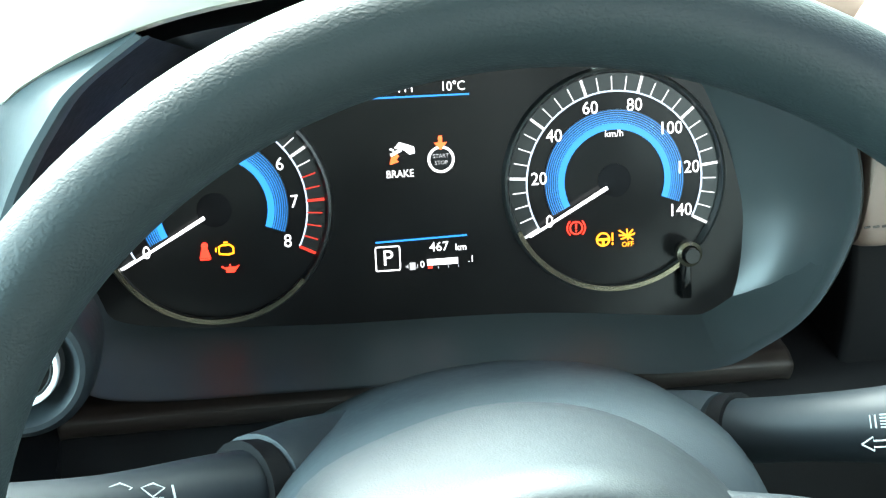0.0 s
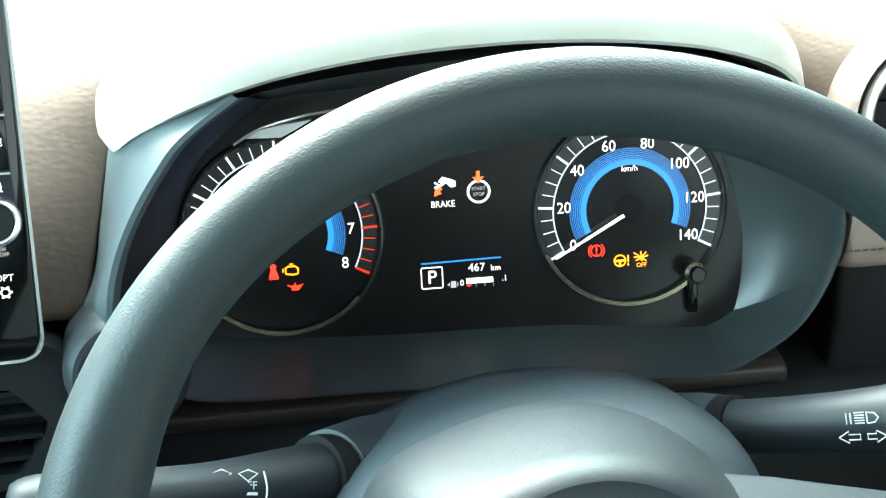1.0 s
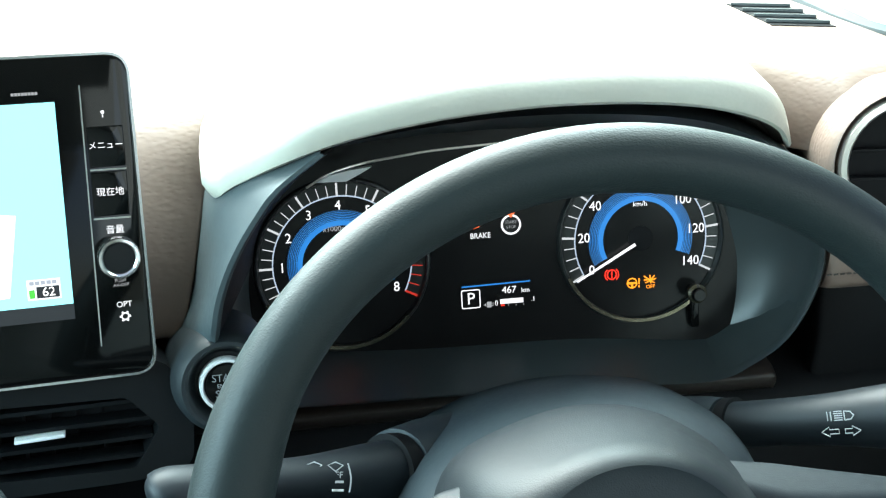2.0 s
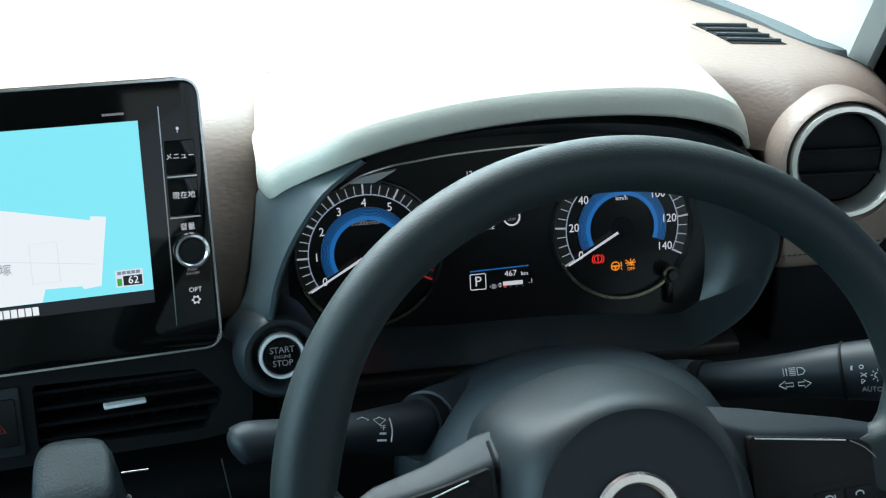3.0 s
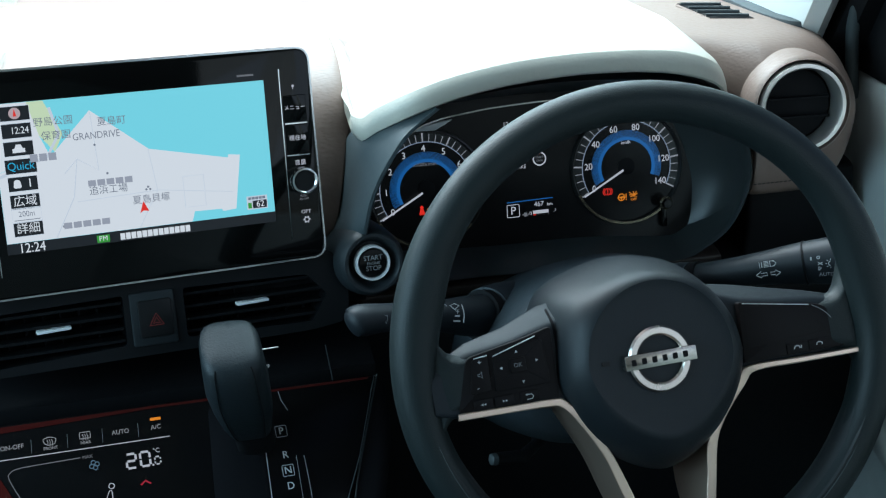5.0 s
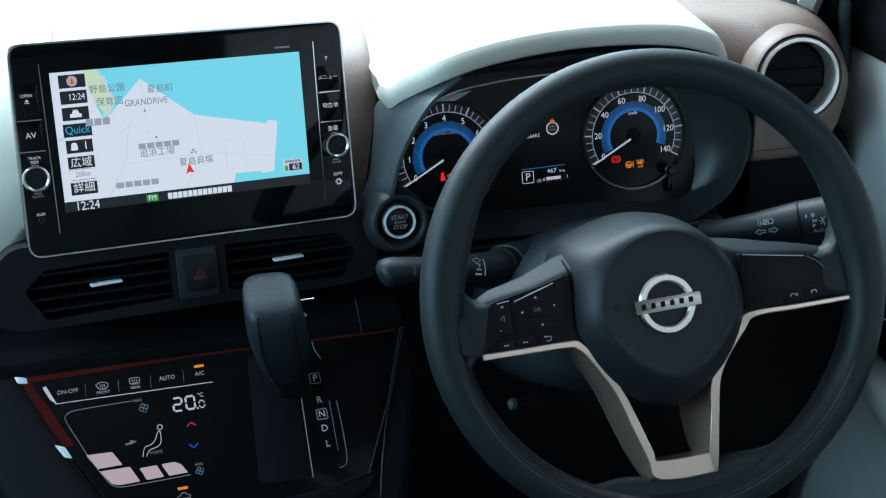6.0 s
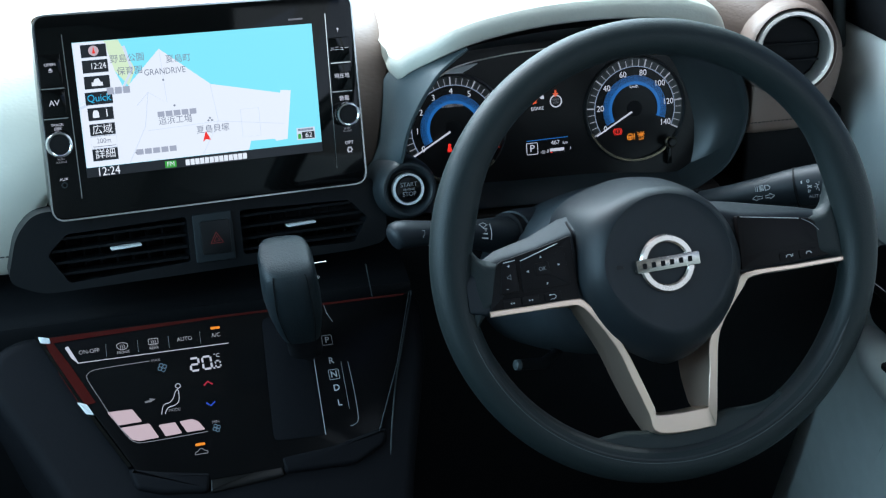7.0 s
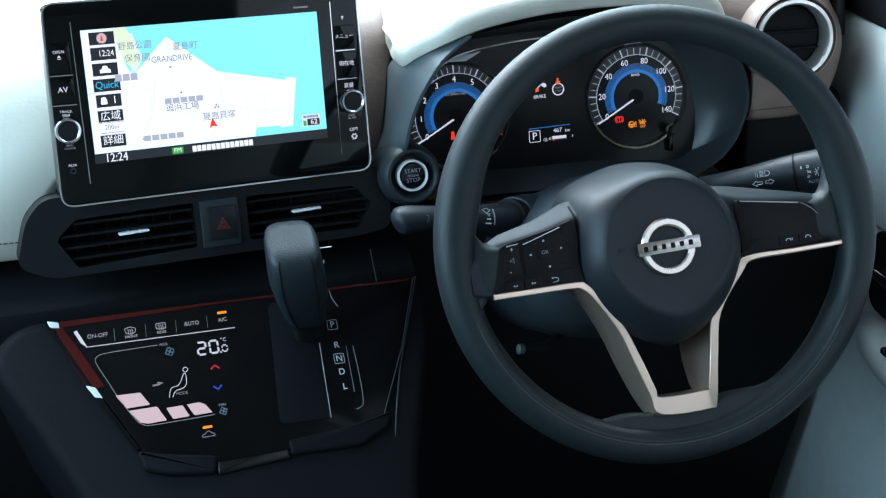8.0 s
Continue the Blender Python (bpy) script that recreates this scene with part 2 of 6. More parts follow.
def joined(*bms):
    out = bmesh.new()
    for b in bms:
        me = bpy.data.meshes.new("piece")
        b.to_mesh(me)
        b.free()
        out.from_mesh(me)
        bpy.data.meshes.remove(me)
    return out


def tube(path, radius, n=10, caps=True):
    """A round bar along world or local points; radius may vary along it."""
    P = [Vector(p) for p in path]
    rad = radius if isinstance(radius, (list, tuple)) else [radius] * len(P)
    rings, up = [], Vector((0, 0, 1))
    for i, p in enumerate(P):
        d = (P[min(i + 1, len(P) - 1)] - P[max(i - 1, 0)]).normalized()
        side = d.cross(up)
        side = side.normalized() if side.length > 1e-4 else Vector((1, 0, 0))
        top = side.cross(d).normalized()
        rings.append([p + (side * math.cos(2 * math.pi * k / n) + top * math.sin(2 * math.pi * k / n)) * rad[i] for k in range(n)])
    return loft(rings, (caps, caps))


def smooth_line(pts, per=6, closed=False):
    """A curve that passes through all the points."""
    P = [Vector(p) for p in pts]
    n, out = len(P), []
    for i in range(n if closed else n - 1):
        if closed:
            a, b, c, d = P[i - 1], P[i], P[(i + 1) % n], P[(i + 2) % n]
        else:
            a, b, c, d = P[max(i - 1, 0)], P[i], P[i + 1], P[min(i + 2, n - 1)]
        for k in range(per):
            t = k / per
            out.append(0.5 * (2 * b + (c - a) * t + (2 * a - 5 * b + 4 * c - d) * t * t + (3 * b - a - 3 * c + d) * t ** 3))
    if not closed:
        out.append(P[-1])
    return out


def lettering(text, size, parent, u, v, w, material, name="lettering", turn=0, squeeze=1.0):
    """Text in the built-in font, centred on (u, v), its capitals about 0.7 of size high."""
    curve = bpy.data.curves.new("text", "FONT")
    curve.body, curve.size, curve.align_x, curve.align_y = text, size, "CENTER", "CENTER"
    curve.extrude, curve.resolution_u = 0.0001, 3
    ob = new("text", curve)
    bpy.context.view_layer.update()
    me = bpy.data.meshes.new_from_object(ob.evaluated_get(bpy.context.evaluated_depsgraph_get()))
    bpy.data.objects.remove(ob)
    bpy.data.curves.remove(curve)
    me.transform(Matrix.Rotation(radians(90), 4, "X") @ Matrix.Rotation(radians(turn), 4, "Z") @ Matrix.Diagonal((squeeze, 1, 1, 1)))
    me.materials.clear()
    me.materials.append(material)
    out = new(name, me)
    out.parent = parent
    out.matrix_basis = Matrix.Translation(at(u, v, w))
    return out


def flat(name, pts, w, material, parent, thick=0.0003, label=""):
    return part(name, slab(pts, w, w + thick, 0.00005, 1), material, parent, label)


def bars(parent, u, v, width, height, w, material, count, name="lettering"):
    """Unreadable writing: a row of plain bars of its size."""
    step = width / count
    bms = []
    for i in range(count):
        a = u - width / 2 + i * step
        bms.append(box(a + step * 0.08, a + step * 0.92, v - height / 2, v + height / 2, w, w + 0.0003, 0, 0.00005, 1))
    return part(name, joined(*bms), material, parent)


# ---------------------------------------------------------------- cabin shell (plain walls that close the place)
def wall(name, pts, normal, thick, material, label):
    """A flat wall from its corners, given thickness along normal."""
    n = Vector(normal).normalized() * thick
    P = [Vector(p) for p in pts]
    ob = part(name, loft([P, [p + n for p in P]]), material)
    return tagged(ob, label, kind="structure")


LEFT, RIGHT, FLOOR, ROOF, BACK, FRONT = -1.03, 0.37, 0.32, 1.72, -1.7, 1.12
wall("floor", [(LEFT, BACK, FLOOR), (RIGHT, BACK, FLOOR), (RIGHT, FRONT, FLOOR), (LEFT, FRONT, FLOOR)], (0, 0, -1), 0.04, CARPET, "dark carpeted car floor")
wall("ceiling", [(LEFT, BACK, ROOF), (RIGHT, BACK, ROOF), (RIGHT, 0.42, ROOF), (LEFT, 0.42, ROOF)], (0, 0, 1), 0.04, LINER, "pale fabric roof lining of the car")
wall("wall_front", [(LEFT, FRONT, FLOOR), (RIGHT, FRONT, FLOOR), (RIGHT, FRONT, 1.03), (LEFT, FRONT, 1.03)], (0, 1, 0), 0.04, CARPET, "dark bulkhead under the windscreen")
# unseen rear wall, windowless up to the roof to cut light from behind
wall("wall_back", [(LEFT, BACK, FLOOR), (RIGHT, BACK, FLOOR), (RIGHT, BACK, ROOF), (LEFT, BACK, ROOF)], (0, -1, 0), 0.04, DOORGREY, "plain grey unseen rear wall that keeps light out of the cabin")
wall("wall_left", [(LEFT, BACK, FLOOR), (LEFT, FRONT, FLOOR), (LEFT, FRONT, 1.02), (LEFT, BACK, 1.02)], (-1, 0, 0), 0.05, DOORGREY, "plain grey passenger door trim")
wall("wall_right", [(RIGHT, BACK, FLOOR), (RIGHT, FRONT, FLOOR), (RIGHT, FRONT, 1.02), (RIGHT, BACK, 1.02)], (1, 0, 0), 0.05, DOORGREY, "plain grey driver's side wall")


def pillar(name, foot, head, wide, deep, material, label):
    a, b = Vector(foot), Vector(head)
    ring = [(-wide, -deep), (wide, -deep), (wide, deep), (-wide, deep)]
    ring = rounded(ring, min(wide, deep) * 0.7, 4)
    rows = [[p + Vector((x * k, y * k, 0)) for x, y in ring] for p, k in ((a, 1.35), (a.lerp(b, 0.12), 1.1), (a.lerp(b, 0.3), 1.0), (b, 1.0))]
    return tagged(part(name, loft(rows), material), label, kind="structure")


for n, x in enumerate((LEFT, RIGHT)):
    if n:
        FOOT = [(0.175, 1.10), (0.214, 0.88), (0.238, 0.74), (0.244, 0.695), (0.256, 0.662), (0.270, 0.655), (0.288, 0.672), (0.300, 0.70), (0.335, 0.72), (0.350, 0.84)]
        rows = [[Vector((a + 0.05 * t * t, b - 0.40 * t, 1.035 + 0.69 * t)) for a, b in FOOT] for t in (0, 0.05, 0.1, 0.2, 0.4, 0.7, 1.0)]
        tagged(part("pillar_2", loft(rows), GREY), "pale grey windscreen pillar trim", kind="structure")
        LEDGE = [(0.160, 1.10), (0.200, 0.88), (0.225, 0.745), (0.232, 0.69), (0.246, 0.648), (0.268, 0.640)]
        inner = [(0.180, 1.10), (0.219, 0.88), (0.243, 0.74), (0.250, 0.695), (0.261, 0.664), (0.274, 0.658)]
        ledge = loft([[Vector((x, y, z)) for x, y, z in ((a[0], a[1], 1.060), (a[0], a[1], 1.0745 - 0.02 * max(0, a[1] - 0.75)), (b[0], b[1], 1.0790 - 0.02 * max(0, a[1] - 0.75)), (b[0], b[1], 1.060))] for a, b in zip(smooth_line([(x, y, 0) for x, y in LEDGE], 4), smooth_line([(x, y, 0) for x, y in inner], 4))])
        tagged(part("trim", ledge, SEAL), "dark grey ledge along the foot of the windscreen pillar", kind="structure")
        rows = [[Vector((a + 0.05 * t * t, b - 0.40 * t, 1.02 + 0.705 * t)) for a, b in ((0.291, 0.668), (0.300, 0.655), (0.318, 0.655), (0.345, 0.70), (0.304, 0.705))] for t in (0, 0.05, 0.1, 0.2, 0.4, 0.7, 1.0)]
        tagged(part("door_frame_trim", loft(rows), DEEP), "black door opening seal beside the windscreen pillar", kind="structure")
    else:
        pillar("pillar_%d" % (n + 1), (x - (0.02 if n == 0 else -0.015), 0.80, 1.03), (x, 0.40, ROOF), 0.028, 0.05, GREY, "pale grey windscreen pillar trim")
    pillar("pillar_%d" % (n + 3), (x, -0.62, 1.0), (x, -0.60, ROOF), 0.03, 0.08, LINER, "pale centre pillar trim")
    pillar("pillar_%d" % (n + 5), (x, BACK, 1.0), (x, BACK, ROOF), 0.04, 0.10, LINER, "pale rear pillar trim")

# ---------------------------------------------------------------- dashboard
dash = thing("dashboard", label="two-tone dashboard with taupe and cream leatherette pads", category="dashboard")
PAD = [(0.600, 0.940), (0.572, 0.946), (0.568, 0.958), (0.574, 0.99), (0.590, 1.025), (0.614, 1.055), (0.646, 1.069), (0.70, 1.073), (0.82, 1.068), (1.00, 1.058), (1.12, 1.048)]


def pad(x0, x1, profile, n=8, back=(1.12, 0.94), ease=0.006, skew=lambda z: 0.0):
    """The padded top of the dashboard between two places across the car."""
    rings = []
    prof = smooth_line([(0, y, z) for y, z in profile], 4)
    xs = [x0, x0 + ease * 0.3, x0 + ease] + [x0 + (x1 - x0) * i / n for i in range(1, n)] + [x1 - ease, x1 - ease * 0.3, x1]
    for k, x in enumerate(xs):
        e = {0: ease, 1: ease * 0.35, len(xs) - 2: ease * 0.35, len(xs) - 1: ease}.get(k, 0)
        s = (x - x0) / (x1 - x0)
        rings.append([Vector((x + s * skew(p.z), p.y + e, p.z - e)) for p in prof] + [Vector((x, back[0], back[1]))])
    return loft(rings)


part("centre_pad", pad(-0.50, -0.150, PAD, ease=0.002, skew=lambda z: -0.016 * min(1, max(0, (1.050 - z) / 0.022)) - 0.022 * min(1, max(0, (1.028 - z) / 0.09))), TAUPE, dash, "taupe grained pad between screen and dials")
PADR = [(0.620, 0.933), (0.594, 0.9340), (0.581, 0.9395), (0.5745, 0.957), (0.570, 0.990), (0.570, 1.018), (0.575, 1.044), (0.586, 1.061), (0.606, 1.0715), (0.64, 1.0735), (0.70, 1.073), (0.82, 1.068), (1.00, 1.058), (1.12, 1.048)]


def right_pad():
    """The pad round the side vent: it rolls down to a rounded end beside the door."""
    prof = smooth_line([(0, y, z) for y, z in PADR], 4)
    rings = []
    for x in (0.190, 0.1915, 0.194, 0.200, 0.210, 0.222, 0.232, 0.242, 0.250, 0.257, 0.263, 0.268, 0.2725, 0.2765, 0.2795, 0.2815, 0.2825):
        a, b = max(0.0, (x - 0.220) / 0.0630), max(0.0, (x - 0.236) / 0.0470)
        drop, rise = 0.046 * (1 - math.sqrt(1 - a * a)), 0.052 * (1 - math.sqrt(1 - b * b))
        near = 0.016 * (1 - math.sqrt(max(0.0, 1 - max(0.0, (x - 0.255) / 0.029) ** 2)))
        side = 0.012 * max(0.0, (0.195 - x) / 0.015)
        ring = []
        for p in prof:
            k = min(1, max(0, (p.z - 0.933) / 0.1405))
            fade = 1 - 0.75 * min(1, max(0, (p.y - 0.59) / 0.09))
            ring.append(Vector((x, p.y + (near + side) * fade * fade, p.z - drop * k * fade + rise * (1 - k))))
        rings.append(ring + [Vector((x, 1.12, 0.96))])
    return loft(rings)


bm = right_pad()
# the round opening for the side vent
bmesh.ops.delete(bm, geom=[f for f in bm.faces if f.calc_center_median().y < 0.62 and math.hypot(f.calc_center_median().x - 0.2165, f.calc_center_median().z - 1.0265) < 0.0360 and len(f.verts) == 4], context="FACES")
part("right_pad", bm, TAUPE, dash, "taupe grained pad round the side vent")
wing = []
for x, shift in ((0.143, 0.036), (0.155, 0.030), (0.165, 0.024), (0.174, 0.017), (0.181, 0.0115), (0.1915, 0.003)):
    keep = [p for p in smooth_line([(0, y, z) for y, z in PADR], 4) if p.z > 1.0245]
    wing.append([Vector((x, 0.66, 1.026))] + [Vector((x, p.y + shift * max(0, 1 - max(0, p.y - 0.58) / 0.09), p.z)) for p in keep] + [Vector((x, 1.12, 1.0))])
part("right_pad_wing", loft(wing), TAUPE, dash)
part("top_pad", pad(-0.154, 0.150, [(0.700, 1.04), (0.702, 1.058), (0.712, 1.068), (0.735, 1.0715)] + [p for p in PAD if p[0] > 0.75], 6, (1.12, 1.02), 0.0), TAUPE, dash)
part("passenger_pad", pad(LEFT + 0.01, -0.440, [(0.600, 0.885), (0.556, 0.890), (0.540, 0.899), (0.5335, 0.93), (0.536, 0.965), (0.550, 1.0), (0.575, 1.04), (0.62, 1.074), (0.70, 1.087)] + PAD[8:], 10, ease=0.006, skew=lambda z: -0.052 * min(1, max(0, (1.0 - z) / 0.06)) - 0.015 * min(1, max(0, (0.941 - z) / 0.05))), CREAM, dash, "cream leatherette passenger side pad")

# stitched seams on the pads
seam = [Vector((x, 0.5345, 0.914)) for x in np.linspace(-0.70, -0.507, 40)]
stitches = [tube([p, p + Vector((0.0036, 0, 0))], 0.0006, 6) for p in seam]
part("stitching", joined(*stitches), THREAD, dash, "dark stitching along the cream pad")
stitches = [tube([(x, 0.5745, 0.9505 + 0.35 * max(0, x - 0.236) ** 1.1), (x + 0.0026, 0.5745, 0.9507 + 0.35 * max(0, x - 0.236) ** 1.1)], 0.0005, 6) for x in np.linspace(0.188, 0.262, 19)]
part("stitching", joined(*stitches), THREAD, dash, "stitching under the side vent")

# ---- cream hood over the dials
LIP = [(-0.1675, 0.558, 1.0400), (-0.1605, 0.549, 1.0352), (-0.150, 0.540, 1.0440), (-0.123, 0.522, 1.0615), (-0.090, 0.520, 1.0720), (-0.046, 0.525, 1.0775), (0.0, 0.535, 1.0775), (0.033, 0.540, 1.0760), (0.070, 0.548, 1.0715), (0.104, 0.552, 1.0655), (0.133, 0.558, 1.0555), (0.151, 0.570, 1.0430), (0.161, 0.582, 1.0290)]
RISE = [0.0120, 0.0160, 0.0170, 0.0170, 0.0160, 0.0155, 0.0150, 0.0150, 0.0155, 0.0165, 0.0160, 0.0140, 0.0070]
low = smooth_line(LIP, 5)
rise = smooth_line([(r, 0, 0) for r in RISE], 5)
rings, unders = [], []
for i, (a, r) in enumerate(zip(low, rise)):
    t = i / (len(low) - 1)
    y, top = a.y, a.z + r.x
    far = max(1.079 - 0.08 * max(0, (t - 0.1) / 0.3), min(1.102, top + 0.012))
    if i < 3:
        far = top + 0.003 * (i + 1)
    rings.append([Vector(p) for p in ((a.x, y + 0.020, a.z + 0.001), (a.x, y + 0.004, a.z - 0.0015), (a.x, y, a.z + 0.001), (a.x, y - 0.002, (a.z + top) / 2), (a.x, y, top - 0.002),
                 (a.x, y + 0.004, top + 0.0015), (a.x, y + 0.014, top + 0.0045), (a.x, y + 0.05, top + (far - top) * 0.6), (a.x * 0.985, y + 0.11, far), (a.x * 0.96, y + 0.20, far - 0.006), (a.x * 0.94, y + 0.28, 1.064))])
    inner = Vector((a.x * 0.97, 0.612, min(a.z - 0.010, 1.058)))
    edge = Vector((a.x, y + 0.007, a.z - 0.0002))
    unders.append([edge, edge.lerp(inner, 0.45) + Vector((0, 0, 0.0015)), edge.lerp(inner, 0.5) - Vector((0, 0, 0.001)), inner, inner + Vector((0, 0, 0.003)), edge + Vector((0, 0.004, 0.003))])
hood = thing("instrument_hood", label="cream padded hood over the instrument cluster", category="dashboard hood")
part("cover", loft([r[5:] + r[:1] for r in rings]), CREAM, hood, "cream padded top")
part("lip", loft([r[:6] for r in rings]), CREAM, hood, "rounded cream front edge")
part("underside", loft(unders), BROWN, hood, "dark brown underside with a step")

# ---- windscreen vent at the top right
slot = thing("defroster_vent", label="black slatted defroster vent let into the dash top", category="air vent")
SLOT = [(0.175, 0.738), (0.211, 0.727), (0.221, 0.668), (0.184, 0.680)]
part("well", loft([[Vector((x, y, 1.0685)) for x, y in SLOT], [Vector((x, y, 1.0744)) for x, y in SLOT]]), DEEP, slot)
for k in range(4):
    t = 0.10 + 0.26 * k
    a = Vector((SLOT[0][0], SLOT[0][1], 1.0750)).lerp(Vector((SLOT[3][0], SLOT[3][1], 1.0750)), t)
    b = Vector((SLOT[1][0], SLOT[1][1], 1.0750)).lerp(Vector((SLOT[2][0], SLOT[2][1], 1.0750)), t)
    part("slat", tube([a, b], 0.0017, 6), SATIN, slot)
part("rim", tube([Vector((x, y, 1.0725)) for x, y in SLOT + SLOT[:1]], 0.0016, 6), TAUPE, slot)

# ---- lower dashboard, dark
lower = thing("lower_dashboard", label="black plastic lower dashboard below the air vents", category="dashboard")
SHELF = [(0.62, 0.935), (0.555, 0.932), (0.545, 0.900), (0.585, 0.885), (0.600, 0.874), (0.560, 0.862), (0.520, 0.856), (0.515, 0.840), (0.54, 0.72), (0.62, 0.50), (0.66, 0.34)]
part("centre_face", pad(LEFT + 0.01, -0.165, SHELF, 6, (1.0, 0.34), 0.0), DEEP, lower)
KNEE = [(0.64, 0.876), (0.605, 0.872), (0.588, 0.864), (0.575, 0.84), (0.57, 0.78), (0.58, 0.70), (0.62, 0.58), (0.70, 0.36)]
part("knee_panel", pad(-0.20, 0.300, KNEE, 6, (1.0, 0.34), 0.0), DEEP, lower, "black knee panel below the steering column")
part("under_dial_panel", pad(-0.165, 0.168, [(0.66, 0.884), (0.60, 0.8845), (0.588, 0.8830), (0.5835, 0.879), (0.592, 0.868), (0.62, 0.858)], 6, (0.7, 0.858), 0.004), BROWN, lower, "dark brown panel below the dials")
part("end_face", pad(0.195, 0.300, [(0.64, 0.955), (0.605, 0.95), (0.60, 0.94), (0.595, 0.90), (0.60, 0.84), (0.60, 0.72)], 4, (0.9, 0.72), 0.004), DEEP, lower)
part("coin_box_seam", tube([(-0.205, 0.5130, 0.878), (-0.201, 0.5105, 0.846)], 0.0005, 6), SEAL, lower)
for x, z in ((0.095, 0.830), (0.075, 0.805)):
    part("screw_cover", lathe([(0.007, 0), (0.007, 0.004), (0.005, 0.006), (0.0, 0.006)], 16), SEAL, lower).matrix_basis = Matrix.Translation((x, 0.572, z))

# ---------------------------------------------------------------- instrument cluster
cluster = thing("instrument_cluster", label="lit instrument cluster with two round dials and a centre display", category="instrument cluster")
OPEN_EDGE = [(-0.097, 1.050), (-0.114, 1.0365), (-0.130, 1.0205), (-0.149, 0.9985), (-0.161, 0.975), (-0.166, 0.955), (-0.165, 0.935), (-0.158, 0.913), (-0.137, 0.894), (-0.05, 0.891), (0.05, 0.889), (0.120, 0.885), (0.148, 0.895), (0.168, 0.911), (0.181, 0.938), (0.1845, 0.966), (0.175, 1.000), (0.155, 1.028), (0.100, 1.052), (0.0, 1.060)]
FACE_EDGE = [(-0.092, 1.022), (-0.104, 1.016), (-0.116, 1.009), (-0.130, 0.995), (-0.139, 0.980), (-0.145, 0.964), (-0.149, 0.940), (-0.146, 0.915), (-0.130, 0.902), (-0.05, 0.896), (0.05, 0.894), (0.128, 0.887), (0.147, 0.890), (0.153, 0.900), (0.156, 0.921), (0.155, 0.944), (0.144, 0.979), (0.127, 1.005), (0.085, 1.021), (0.0, 1.026)]
front = smooth_line([(x, 0.580, z) for x, z in OPEN_EDGE], 6, True)
face = smooth_line([(x, 0.641 + (z - 0.954) * math.tan(radians(12)), z) for x, z in FACE_EDGE], 6, True)
centre = Vector((0.01, 0, 0.965))
rows = []
for grow, y in ((1.030, 0.640), (1.030, 0.600), (1.026, 0.584), (1.016, 0.5775), (1.006, 0.5760), (1.0, 0.578)):
    rows.append([Vector((centre.x + (p.x - centre.x) * (grow if p.x > 0 else 1.0), y, centre.z + (p.z - centre.z) * 1.0)) for p in front])
for t, dip in ((0.15, 0.007), (0.3, 0.011), (0.5, 0.0145), (0.7, 0.0145), (0.88, 0.009), (1.0, 0.0)):
    row = []
    for p, q in zip(front, face):
        m = p.lerp(q, t)
        side = max(0.0, (p.x - 0.10) / 0.09)
        row.append(Vector((m.x + dip * side, m.y, m.z)))
    rows.append(row)
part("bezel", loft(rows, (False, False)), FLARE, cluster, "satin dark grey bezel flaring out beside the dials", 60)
# the cheek beside the rev counter: a rib nearest the seats, the flat of the cheek outside it and a dark wall inside
RIB = [(-0.104, 0.519, 1.0660), (-0.127, 0.516, 1.0500), (-0.139, 0.516, 1.0350), (-0.1485, 0.516, 1.0200), (-0.156, 0.516, 1.0050), (-0.1613, 0.516, 0.9900), (-0.1640, 0.517, 0.9770), (-0.1655, 0.522, 0.9670)]
OUTSIDE = [(-0.107, 0.521, 1.0680), (-0.136, 0.532, 1.0530), (-0.1530, 0.543, 1.0410), (-0.1640, 0.556, 1.0290), (-0.1715, 0.572, 1.0020), (-0.1800, 0.576, 0.9680), (-0.1920, 0.580, 0.9440), (-0.1960, 0.578, 0.9150)]
DIAL_SIDE = [(-0.092, 0.652, 1.0220), (-0.100, 0.652, 1.0180), (-0.108, 0.651, 1.0130), (-0.118, 0.650, 1.0060), (-0.128, 0.648, 0.9970), (-0.136, 0.646, 0.9850), (-0.142, 0.643, 0.9720), (-0.146, 0.640, 0.9560)]
cheek, inside = [], []
for r, o, d in zip(smooth_line(RIB, 5), smooth_line(OUTSIDE, 5), smooth_line(DIAL_SIDE, 5)):
    crest = Vector((r.x - 0.0035, r.y - 0.0010, r.z + 0.0010))
    cheek.append([o + Vector((-0.002, 0.030, 0.0)), o] + [o.lerp(crest, k) + Vector((0, 0.0022 * math.sin(math.pi * k), 0)) for k in (0.25, 0.5, 0.75, 0.92)] + [crest, r + Vector((-0.0012, -0.0012, 0.0)), r + Vector((0.0004, 0.0006, 0)), r.lerp(d, 0.06)])
    inside.append([r.lerp(d, 0.05), r.lerp(d, 0.3), r.lerp(d, 0.65), d])
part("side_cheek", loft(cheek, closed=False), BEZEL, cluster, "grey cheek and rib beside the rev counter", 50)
part("side_wall", loft(inside, closed=False), DEEP, cluster, "dark inner wall beside the rev counter")

G = plate((-0.004, 0.641, 0.954), 0, 12) @ Matrix.Scale(0.98, 4)
dials = thing("dial_panel", G, "black dial panel with white figures, blue rings and lit warning lamps", "dial panel")
part("face", slab([(p.x, (p.z - 0.954) / math.cos(radians(12)) / 0.98) for p in smooth_line([((x + 0.004) * 1.04, 0, 0.954 + (z - 0.954) * 1.05) for x, z in FACE_EDGE], 4, True)], -0.004, 0.0, 0.0002, 1), LENS, dials)
A0, A1 = 209.3, -27.3


